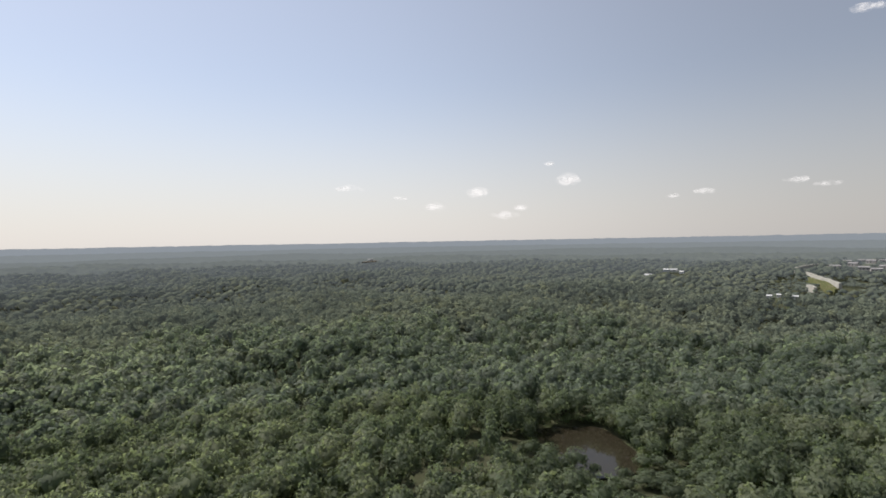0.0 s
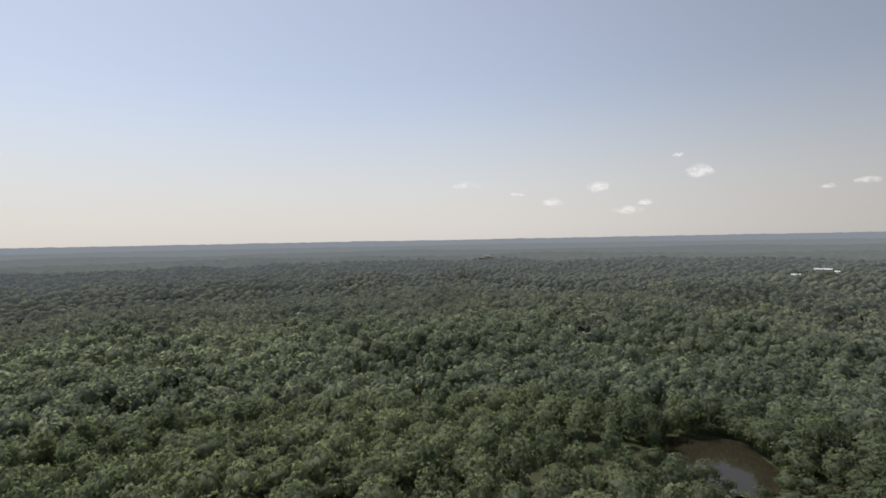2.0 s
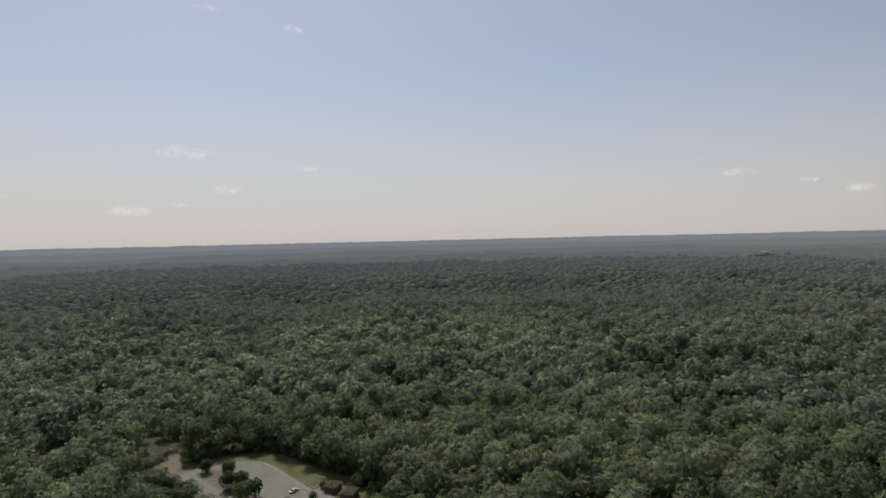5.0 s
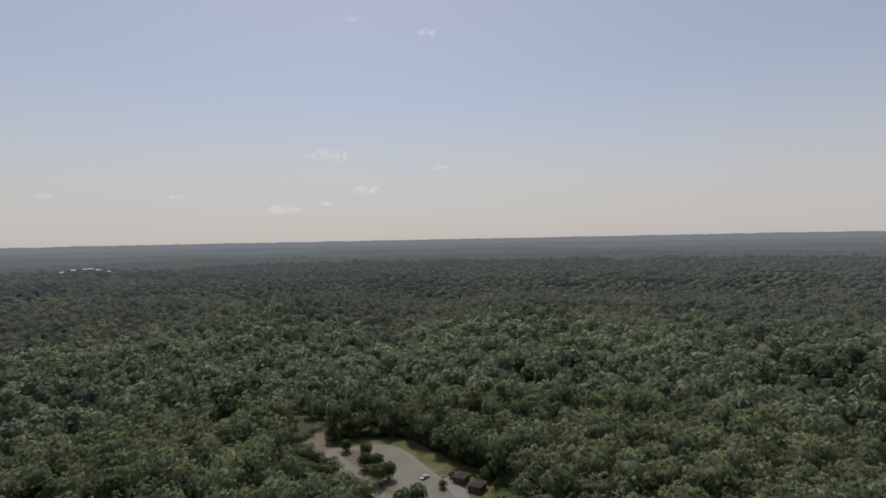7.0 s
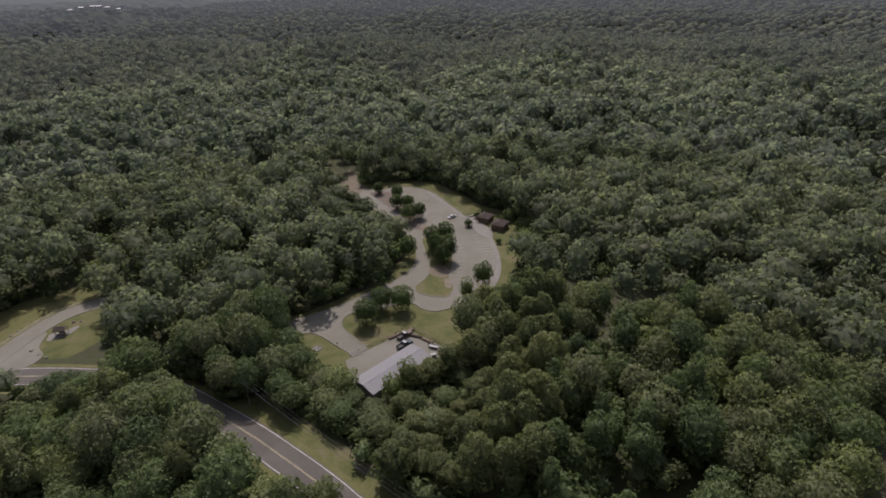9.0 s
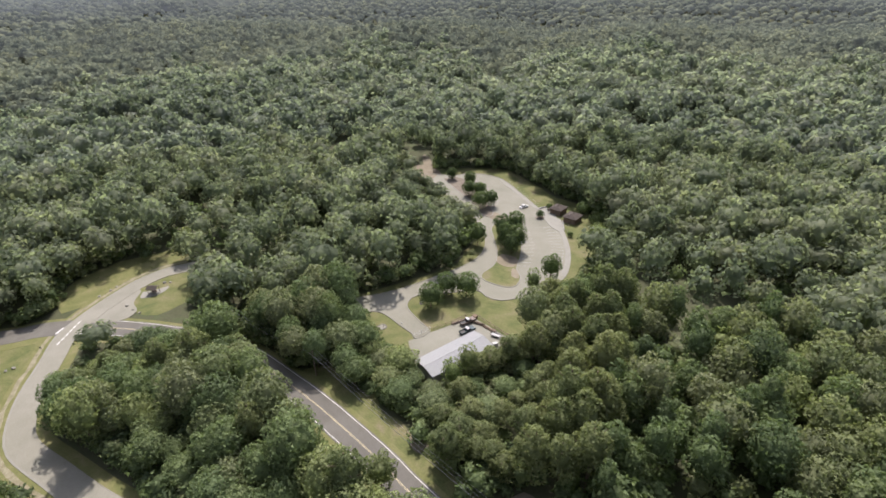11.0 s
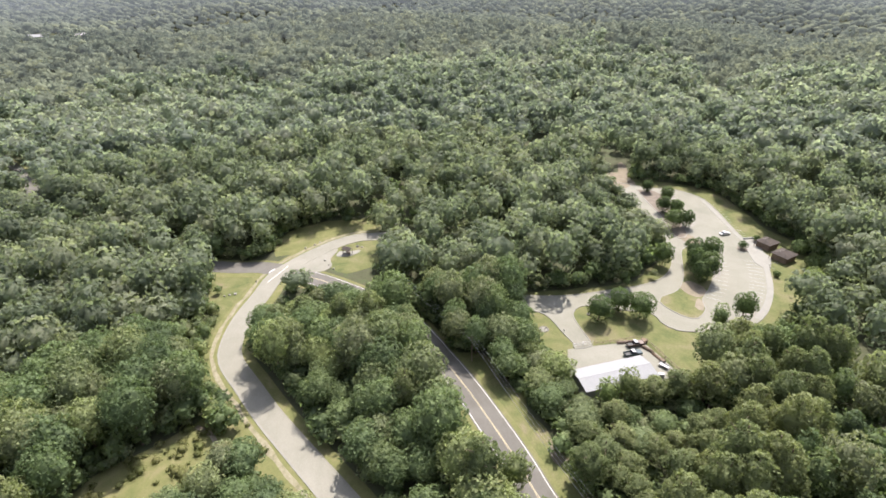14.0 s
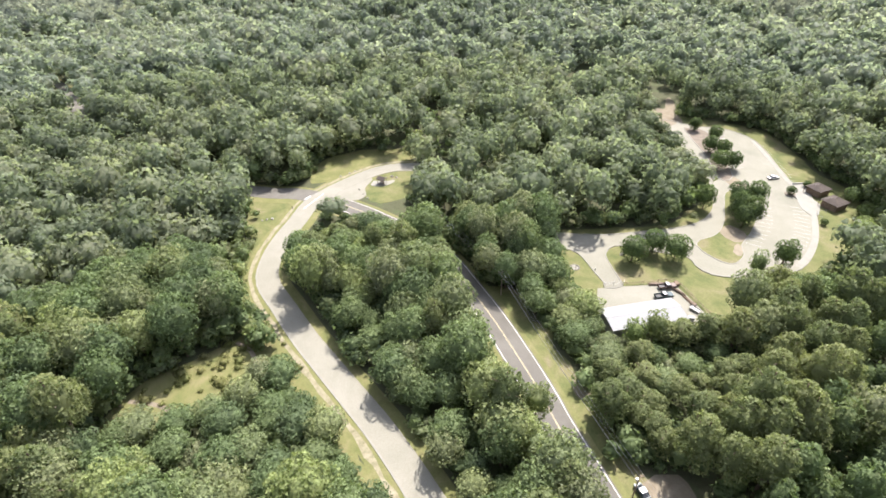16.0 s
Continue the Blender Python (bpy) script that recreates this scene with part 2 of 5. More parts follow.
l.new(ms.outputs[0], n["Material Output"].inputs[0])
M_CLOUD = m


# ---------------------------------------------------------------- building helpers
def part(name, bm, mat, parent=None, label=""):
    me = bpy.data.meshes.new(name)
    bm.to_mesh(me)
    bm.free()
    me.materials.append(mat)
    ob = new(name, me)
    if parent is not None:
        ob.parent = parent
    if label:
        ob["label"] = label
    return ob


def thing(name, m, label, category, group="", kind=""):
    ob = new(name)
    ob.matrix_basis = m
    return tagged(ob, label, category, group, kind)


def box(bm, x0, y0, z0, x1, y1, z1, bevel=0.0, m=None):
    r = bmesh.ops.create_cube(bm, size=1.0)
    vs = r["verts"]
    bmesh.ops.scale(bm, vec=(x1 - x0, y1 - y0, z1 - z0), verts=vs)
    bmesh.ops.translate(bm, vec=((x0 + x1) / 2, (y0 + y1) / 2, (z0 + z1) / 2), verts=vs)
    if m is not None:
        bmesh.ops.transform(bm, matrix=m, verts=vs)
    if bevel:
        edges = list({e for v in vs for e in v.link_edges})
        bmesh.ops.bevel(bm, geom=edges, offset=bevel, segments=2, affect='EDGES', profile=0.5)
    return bm


def cyl(bm, r0, r1, a, b, seg=10):
    """A tapered round bar from a to b."""
    a, b = Vector(a), Vector(b)
    m = Matrix.Translation((a + b) / 2) @ (b - a).to_track_quat("Z", "Y").to_matrix().to_4x4()
    bmesh.ops.create_cone(bm, cap_ends=True, segments=seg, radius1=r0, radius2=r1, depth=(b - a).length, matrix=m)
    return bm


def spline(pts, step=3.0):
    """A smooth line through the given plan points."""
    p = [np.array(q, float) for q in pts]
    p = [2 * p[0] - p[1]] + p + [2 * p[-1] - p[-2]]
    out = []
    for i in range(1, len(p) - 2):
        k = max(2, int(np.linalg.norm(p[i + 1] - p[i]) / step))
        for j in range(k):
            t = j / k
            out.append(0.5 * ((2 * p[i]) + (p[i + 1] - p[i - 1]) * t + (2 * p[i - 1] - 5 * p[i] + 4 * p[i + 1] - p[i + 2]) * t * t
                              + (3 * p[i] - p[i - 1] - 3 * p[i + 1] + p[i + 2]) * t ** 3))
    out.append(p[-2])
    return np.array(out)


def beside(line, off):
    """The line moved to its left by off metres."""
    d = np.gradient(line, axis=0)
    d /= np.linalg.norm(d, axis=1)[:, None] + 1e-9
    return line + off * np.stack([-d[:, 1], d[:, 0]], 1)


# low hills that carry the far buildings: turn, distance, height, breadth
KNOLLS = [(-r * math.sin(radians(a)), r * math.cos(radians(a)), h, b) for a, r, h, b in (
    (-22.6, 1330, 23, 55), (-32.0, 885, 26, 50), (-34.0, 1480, 20, 120), (-35.4, 1250, 18, 110), (-36.6, 1120, 14, 80), (-38.3, 1450, 18, 110),
    (-38.6, 1680, 16, 140), (86.2, 1600, 26, 110), (119.5, 970, 26, 90), (-31.9, 4600, 20, 60))]


def hills(x, y):
    """Height of the land: level round the park and the pond, rolling beyond, rising to far ridges."""
    x, y = np.asarray(x, float), np.asarray(y, float)
    r = np.hypot(x, y)
    def fade(d, a, b):
        t = np.clip((d - a) / (b - a), 0, 1)
        return t * t * (3 - 2 * t)
    w = fade(np.hypot(x + 140, y - 40), 190, 420) * fade(np.hypot(x - 72, y - 278), 60, 190)
    roll = 1.45 * (5.0 * np.sin(x / 83 + 1.0) * np.cos(y / 97) + 4.0 * np.sin(x / 171 - y / 139 + 0.6) + 3.0 * np.cos((x + y) / 61))
    far = np.clip((r - 1500) / 3400, 0, 1)
    az = np.arctan2(-x, y)
    ridge = 94 * far ** 1.5 + fade(r, 1700, 3200) * (6 * np.sin(r / 190 + 3 * np.sin(az * 5)) + 3 * np.sin(az * 23 + r / 400))* (1 - 0.95 * fade(r, 2900, 4100))
    z = w * roll * (1 - 0.9 * fade(r, 1300, 3300)) + ridge
    for kx, ky, kh, kr in KNOLLS:
        z = z + kh * np.exp(-((x - kx) ** 2 + (y - ky) ** 2) / kr ** 2)
    return z


def ribbon(bm, line, left, right, z0, z1=None, follow=False):
    """A strip along a plan line between two sideways offsets; with z1 a solid slab with sides."""
    a, b = beside(line, left), beside(line, right)
    lift = hills(line[:, 0], line[:, 1]) if follow else np.zeros(len(line))
    top = z0 if z1 is None else z1
    ta = [bm.verts.new((*p, top + h)) for p, h in zip(a, lift)]
    tb = [bm.verts.new((*p, top + h)) for p, h in zip(b, lift)]
    for i in range(len(line) - 1):
        bm.faces.new((tb[i], tb[i + 1], ta[i + 1], ta[i]))
    if z1 is not None:
        ba = [bm.verts.new((*p, z0 + h)) for p, h in zip(a, lift)]
        bb = [bm.verts.new((*p, z0 + h)) for p, h in zip(b, lift)]
        for i in range(len(line) - 1):
            bm.faces.new((ta[i], ta[i + 1], ba[i + 1], ba[i]))
            bm.faces.new((bb[i], bb[i + 1], tb[i + 1], tb[i]))
    return bm


def slab(bm, pts, z0, z1, smooth=0.0, ragged=0.0):
    """A level sheet with the given plan outline and a thickness."""
    line = np.array(pts, float)
    if smooth:
        line = spline(list(pts) + [pts[0]], smooth)[:-1]
    if ragged:
        line = np.array([p + ragged * np.array([noise.noise((p[0] * 0.4, p[1] * 0.4, 1)), noise.noise((p[0] * 0.4, p[1] * 0.4, 9))])
                         for p in line])
    vs = [bm.verts.new((x, y, z1)) for x, y in line]
    f = bm.faces.new(vs)
    f.normal_update()
    if f.normal.z < 0:
        f.normal_flip()
    low = [bm.verts.new((x, y, z0)) for x, y in line]
    k = len(vs)
    for i in range(k):
        bm.faces.new((vs[i], vs[(i + 1) % k], low[(i + 1) % k], low[i]))
    bmesh.ops.triangulate(bm, faces=[f])
    return bm


# ---------------------------------------------------------------- plan of roads and clearings
MAIN_ROAD = spline([(-10, 49), (-72, 28.6), (-86, 24.6), (-95, 21.8), (-103, 19.0), (-113, 15.4), (-126.3, 9.8), (-150, -2), (-168, -20), (-182, -39), (-190.5, -57), (-192.5, -72),
                    (-202, -104), (-222, -140), (-246, -170), (-286, -199), (-335, -239), (-380, -287), (-410, -345), (-440, -420)])
SIDE_ROAD = spline([(20, 62), (-30, 16), (-58, -2.2), (-65.2, -6.6), (-72.2, -11.2), (-80, -16.6), (-88.4, -23.2), (-98, -30.7), (-108.5, -38.8), (-120.5, -47.0), (-134, -55.8), (-144.6, -57.8),
                    (-157, -57), (-170, -54), (-183, -51.2), (-192, -45.5), (-200, -38.5), (-207.5, -30.5), (-212, -22.5), (-213, -15), (-211, 2)])
PAVED = [(-159.8, 37), (-159.8, 43), (-158, 54), (-158.4, 64), (-160, 75), (-161.5, 85), (-164.8, 94), (-170, 100.2),
         (-178.4, 105.6), (-189, 109), (-201, 111.5), (-220, 112.5), (-238, 111.5), (-255, 112), (-262, 115), (-257, 122), (-252, 130), (-249, 140),
         (-234.6, 148.6), (-205.5, 145.5), (-193, 144), (-186, 145.4), (-177, 143), (-167, 139), (-154.3, 132.2), (-144.4, 124.9), (-136.5, 116.5),
         (-132.9, 107), (-132.2, 97), (-134, 86.5), (-139, 83), (-144, 82), (-147.6, 70.7), (-150.4, 64), (-150.6, 59), (-147.3, 55.8), (-143.2, 55.1),
         (-135.5, 55.9), (-129.2, 56.3), (-128.4, 50.7), (-131.3, 50.8), (-137.2, 49), (-145, 47), (-149, 44), (-151.5, 38)]
PARK = [(-264, 109), (-254, 108.8), (-205, 108.5), (-180, 101), (-173, 92), (-165, 85), (-162, 60), (-161.5, 42), (-160, 37), (-151, 37), (-141, 37),
        (-131, 39), (-121, 43), (-103, 43), (-106, 70), (-109, 80), (-117, 90), (-124, 104), (-130, 117), (-138, 128), (-146, 140), (-149, 150),
        (-164, 158), (-188, 163), (-200, 159), (-222, 160), (-246, 158), (-258, 142), (-266, 124)]
VERGE = [(-131, 11), (-128, 23), (-114, 25), (-112, 31), (-103, 30), (-97, 34), (-89, 34), (-88, 38.5), (-80, 36.5), (-72, 40), (-58, 44), (-50, 37), (-70, 30)]
SHADE = [(-130, 22), (-114, 28), (-103, 33), (-92, 38), (-95, 30), (-125, 20)]
WEDGE = [(-188, -77), (-186, -62), (-177.5, -55), (-168, -58), (-145, -61), (-128, -58), (-117, -52), (-108, -45), (-104, -49), (-116, -57.5), (-128, -63.5),
         (-140, -67), (-152, -67), (-163, -70), (-170, -73)]
WEST_MEADOW = [(-118, -51.5), (-109, -46), (-100, -39), (-92, -33), (-91, -44), (-90, -49), (-84, -50), (-79, -60), (-78, -82), (-93, -79), (-101, -67),
               (-109, -59)]
TRACK = spline([(-250, 118), (-262, 119.5), (-274, 123.5), (-290, 128)])
BARE = [(-276, 113), (-262, 109), (-248, 112), (-250, 119), (-262, 124), (-277, 122)]
NORTH_MEADOW = [(-198, -54), (-203, -43), (-213, -32), (-219, -16), (-232, -12), (-231, -36), (-225, -48), (-212, -57)]
SIGN_LAWN = [(-210.5, -13), (-208, -24), (-201.6, -30.4), (-194, -33), (-187, -30), (-183, -24), (-188, -12), (-200, -7)]
LAWN_FRONT = [(-200, -32), (-207, -15), (-190, -9), (-162, -8), (-153, -20), (-176, -28)]
JUNCTION = [(-174, -62), (-200, -60), (-206, -36), (-190, -28), (-179, -34), (-172, -46)]
HOUSE_YARD = [(-53, 39), (-63, 42), (-66, 49), (-58, 54), (-48, 51), (-44, 43)]
ENTRY = spline([(-153, 40), (-158, 35), (-161.5, 24), (-163, 8), (-165, -8), (-169, -19)])
POND = [(47, 292), (56, 304), (71, 307), (86, 305), (92, 290), (95, 268), (90, 248), (74, 240), (58, 244), (49, 262)]


cut = MAIN_ROAD[(MAIN_ROAD[:, 0] < -64) & (MAIN_ROAD[:, 0] > -124)]
bend = SIDE_ROAD[(SIDE_ROAD[:, 0] < -104) & (SIDE_ROAD[:, 0] > -160)]
BEND_STRIP = [tuple(p) for p in bend] + [tuple(p) for p in beside(bend, 13.5)[::-1]]
SOUTH_STRIP = [tuple(p) for p in cut] + [tuple(p) for p in beside(cut, 13.0)[::-1]]


def inside(x, y, poly):
    hit = np.zeros(len(x), bool)
    k = len(poly)
    for i in range(k):
        (x0, y0), (x1, y1) = poly[i], poly[(i + 1) % k]
        if y0 != y1:
            hit ^= ((y0 > y) != (y1 > y)) & (x < (x1 - x0) * (y - y0) / (y1 - y0) + x0)
    return hit


def off_line(x, y, line):
    best = np.full(len(x), 1e9)
    for i in range(len(line) - 1):
        a, d = line[i], line[i + 1] - line[i]
        t = np.clip(((x - a[0]) * d[0] + (y - a[1]) * d[1]) / (d @ d + 1e-9), 0, 1)
        best = np.minimum(best, np.hypot(x - a[0] - t * d[0], y - a[1] - t * d[1]))
    return best


def open_ground(x, y):
    """True where no forest tree stands."""
    o = np.zeros(len(x), bool)
    for poly in (PAVED, PARK, VERGE, SHADE, WEDGE, WEST_MEADOW, NORTH_MEADOW, SIGN_LAWN, JUNCTION, HOUSE_YARD, POND, BARE, SOUTH_STRIP, BEND_STRIP, LAWN_FRONT):
        o |= inside(x, y, poly)
    near = np.hypot(x, y) < 700
    d = np.full(len(x), 1e9)
    d[near] = off_line(x[near], y[near], MAIN_ROAD)
    o |= d < np.where((x < -128) & (x > -171), 4.6, np.where(x < -225, 5.0, np.where(x < -196, 4.2, 7.5)))
    d[near] = off_line(x[near], y[near], TRACK)
    o |= d < 3.0
    d[near] = off_line(x[near], y[near], ENTRY)
    o |= d < 3.4
    d[near] = off_line(x[near], y[near], SIDE_ROAD)
    o |= d < np.where((x > -108) & (y < 0.72 * x + 40), 11.0, np.where((x < -112) & (x > -172), 8.6, 6.6))
    for (kx, ky, kh, kr), clear in zip(KNOLLS, (58, 40, 34, 34, 36, 60, 70, 110, 55, 0)):
        o |= np.hypot(x - kx, y - ky) < clear
    return o


# shade trees of the park: place, crown radius, height
STRIP_TREES = [(-247.5, 124.8, 2.9, 7.0), (-235.0, 129.0, 3.4, 8.0), (-222.5, 121.8, 3.6, 8.5), (-218.8, 125.9, 3.5, 8.5), (-205.8, 118.8, 4.4, 9.5), (-206.2, 124.9, 3.4, 8.5)]
BIG_TREES = [(-174.8, 112.1, 4.2, 12.0), (-174.9, 118.8, 4.2, 12.0), (-166.7, 108.4, 4.0, 12.0), (-162.8, 111.5, 4.3, 12.5), (-160.5, 107.8, 3.4, 10.0)]
# clouds: turn, height in degrees, width, depth in metres
CLOUDS = [(64.5, 8.7, 528, 105), (60.6, 5.3, 230, 76), (52.6, 7.6, 240, 48), (69.1, 3.3, 336, 105), (65.2, 3.9, 192, 48), (89.1, 4.3, 120, 38),
          (78.7, 4.5, 144, 38), (53.8, 20.9, 144, 57), (61.8, 22.0, 200, 40), (-3.8, 5.0, 153, 86), (-13.2, 6.0, 192, 96), (9.7, 5.6, 264, 57),
          (0.8, 3.6, 192, 67), (-6.7, 2.6, 240, 67), (-8.3, 3.3, 96, 57), (-11.3, 7.8, 67, 38), (-33.6, 4.9, 216, 48), (-35.9, 4.4, 240, 38),
          (-26.2, 4.3, 192, 48), (-23.2, 4.0, 96, 38), (4.4, 4.6, 120, 38), (-38.5, 18.1, 432, 67)]


def growth(x, y):
    """How tall the trees grow: young and low in a few places beside the clearings."""
    f = np.ones(len(x))
    for cx, cy, r, low in LOW_WOODS:
        f = np.minimum(f, low + (1 - low) * np.clip((np.hypot(x - cx, y - cy) - r * 0.6) / (r * 0.4), 0, 1))
    return f


LOW_WOODS = [(-205, 98, 20, 0.45), (-234, 104, 24, 0.42), (-258, 105, 18, 0.5), (-163, -40, 30, 0.52), (-126, 110, 17, 0.68), (-95, 57, 25, 0.42), (-128, 36, 14, 0.55), (-122, 36, 11, 0.45), (-141, 134, 13, 0.65), (-80, -30, 26, 0.5), (-72, -45, 24, 0.6),
             (-183, -18, 16, 0.6), (-117, 33, 12, 0.5), (-104, 41, 15, 0.45), (-88, 47, 15, 0.45), (-76, 47, 12, 0.5),
             (-88, -11, 14, 0.62), (-74, -2, 14, 0.5), (-113, -31, 14, 0.66), (-101, -21, 13, 0.6), (-60, 8, 12, 0.55), (-76, -62, 18, 0.45),
             (80, 222, 34, 0.34), (46, 254, 24, 0.45), (100, 240, 18, 0.4), (684, 962, 150, 0.45), (76, 322, 22, 1.15)]


# ---------------------------------------------------------------- ground
def ground_sheet():
    rings = list(np.arange(0, 640, 8.0)) + list(640 * 1.045 ** np.arange(0, 47)) + [4940]
    rings = sorted(r for r in set(rings) if r <= 4940)
    k = 288
    a = np.linspace(0, 2 * np.pi, k, endpoint=False)
    rr, aa = np.meshgrid(rings[1:], a, indexing="ij")
    x, y = rr * np.cos(aa), rr * np.sin(aa)
    z = hills(x, y)
    depth = np.clip(1 - np.hypot((x - 71) / 30, (y - 273) / 40), 0, 1)
    z = z - 2.5 * np.clip(depth * 3, 0, 1)
    verts = [(0, 0, 0)] + list(zip(x.ravel(), y.ravel(), z.ravel()))
    faces = [(0, 1 + j, 1 + (j + 1) % k) for j in range(k)]
    for i in range(len(rings) - 2):
        p, q = 1 + i * k, 1 + (i + 1) * k
        faces += [(p + j, q + j, q + (j + 1) % k, p + (j + 1) % k) for j in range(k)]
    me = bpy.data.meshes.new("ground")
    me.from_pydata(verts, [], faces)
    me.materials.append(M_FLOOR)
    return tagged(new("ground", me), "rolling forest floor covered in brown leaf litter", "ground", kind="structure")


ground_sheet()


def sheet(name, pts, z, mat, label, category, smooth=4.0, ragged=1.2):
    return tagged(part(name, slab(bmesh.new(), pts, -0.3, z, smooth, ragged), mat), label, category, kind="structure")


sheet("lawn", PARK, 0.04, M_GRASS, "patchy mown lawn with bare sandy spots round the parking lot", "lawn")
sheet("verge", VERGE, 0.04, M_GRASS, "mown grass verge beside the two-lane road", "grass verge")
sheet("verge", WEDGE, 0.04, M_GRASS, "grass wedge with dry patches beside the curving road", "grass verge")
sheet("meadow", WEST_MEADOW, 0.05, M_MEADOW, "rough meadow of yellow grass with sandy paths", "meadow", ragged=2.0)
sheet("meadow", NORTH_MEADOW, 0.05, M_MEADOW, "tall dry meadow grass below the forest edge", "meadow", ragged=2.0)
sheet("lawn", SIGN_LAWN, 0.04, M_GRASS, "small mown lawn inside the road bend", "lawn")
sheet("clearing", BARE, 0.06, M_DIRT, "bare sandy clearing at the end of the lot", "clearing", ragged=2.5)
part("track", ribbon(bmesh.new(), TRACK, 2.0, -2.0, -0.3, 0.075, True), M_DIRT)
tagged(bpy.data.objects["track"], "sandy track leading into the forest", "track", kind="structure")
sheet("yard", HOUSE_YARD, 0.05, M_DIRT, "bare reddish yard between roadside trees", "yard", ragged=2.5)
tagged(part("sand_patch", slab(bmesh.new(), [(-92, 33.0), (-88.5, 32.4), (-86.0, 34.2), (-87.5, 36.6), (-91.0, 36.4)], -0.3, 0.06, 1.5, 1.0), M_DIRT),
       "bare sandy patch on the grass verge", "bare ground", kind="structure")
tagged(part("pond", slab(bmesh.new(), POND, -1.2, 0.07, 4.0, 1.5), M_WATER), "still brown pond water in the forest", "pond", kind="structure")

# two-lane road with verges, edge lines and a double centre line
road = tagged(part("road", ribbon(bmesh.new(), MAIN_ROAD, 4.25, -4.25, -0.3, 0.12, True), M_ASPHALT),
              "grey asphalt two-lane road with painted lines", "road", kind="structure")
for off, mat, lab in ((3.75, M_WHITE, "white edge line"), (-3.75, M_WHITE, "white edge line"), (0.13, M_YELLOW, "faded yellow centre line"),
                      (-0.13, M_YELLOW, "faded yellow centre line")):
    wd = 0.085 if mat is M_WHITE else 0.06
    part("road_line", ribbon(bmesh.new(), MAIN_ROAD[:64], off + wd, off - wd, 0.126, None, True), mat, road, lab)
for off, half in ((6.0, 1.75), (-5.0, 0.75)):
    part("shoulder", ribbon(bmesh.new(), MAIN_ROAD, off + half, off - half, -0.3, 0.07, True), M_MEADOW, road, "dry grass shoulder")

side = tagged(part("road", ribbon(bmesh.new(), SIDE_ROAD, 3.3, -3.3, -0.3, 0.15), M_ROADPALE),
              "pale worn side road curving through the trees", "road", kind="structure")
part("apron", slab(bmesh.new(), [(-189, -47.5), (-199, -41), (-206, -33), (-202.4, -29), (-195, -31.5), (-188.5, -30.4), (-184.6, -35.5)], -0.3, 0.145, 2.0), M_ROADPALE, side,
     "flared mouth of the side road")
part("kerb", ribbon(bmesh.new(), SIDE_ROAD, -3.3, -3.5, -0.3, 0.2), M_ROADPALE, side, "pale concrete kerb")
part("shoulder", ribbon(bmesh.new(), SIDE_ROAD[:-4], 7.4, 3.8, -0.3, 0.075), M_MEADOW, side, "dry grass shoulder")
bm = ribbon(bmesh.new(), SIDE_ROAD[:-4], 6.2, 4.9, -0.3, 0.10)
for v in bm.verts:
    v.co.x += 0.8 * noise.noise((v.co.x * 0.35, v.co.y * 0.35, 3))
    v.co.y += 0.8 * noise.noise((v.co.x * 0.35, v.co.y * 0.35, 8))
part("bank", bm, M_WASH, side, "washed-out sandy strip")
verge = SIDE_ROAD[(SIDE_ROAD[:, 0] > -106) & (SIDE_ROAD[:, 0] < -50)]
bm = ribbon(bmesh.new(), verge, 11.0, 6.9, -0.3, 0.08)
for v in bm.verts:
    v.co.x += 1.2 * noise.noise((v.co.x * 0.3, v.co.y * 0.3, 5))
    v.co.y += 1.2 * noise.noise((v.co.x * 0.3, v.co.y * 0.3, 6))
part("bank", bm, M_MEADOW, side, "dry grass and bare clay beside the road")
part("gutter", ribbon(bmesh.new(), SIDE_ROAD, 3.8, 3.3, -0.3, 0.20), M_CONCRETE, side, "pale concrete gutter")
part("shoulder", ribbon(bmesh.new(), SIDE_ROAD[:-10], -3.5, -6.4, -0.3, 0.07), M_MEADOW, side, "dry grass shoulder")

paved = tagged(part("pavement", slab(bmesh.new(), PAVED, -0.3, 0.13, 3.0), M_PAVED), "pale sun-bleached parking lot and drives", "pavement", kind="structure")
part("entry_drive", ribbon(bmesh.new(), ENTRY, 2.8, -2.8, -0.3, 0.115), M_PAVED, paved, "narrow drive under the trees")


# ---------------------------------------------------------------- trees
def ico(sub):
    bm = bmesh.new()
    bmesh.ops.create_icosphere(bm, subdivisions=sub, radius=1.0)
    v = np.array([p.co[:] for p in bm.verts])
    f = np.array([[p.index for p in q.verts] for q in bm.faces])
    bm.free()
    return v, f


def upper(base, low):
    """The part of a ball that can be seen from above."""
    v, f = base
    return v, f[v[f].mean(1)[:, 2] > low]


ICO1, ICO2 = ico(1), ico(2)
DOME1, DOME2 = upper(ICO1, -0.30), upper(ICO2, -0.45)
CAP1 = upper(ICO1, -0.1)
rng = np.random.default_rng(7)


def soup(v, f):
    return v[f].reshape(-1, 3)


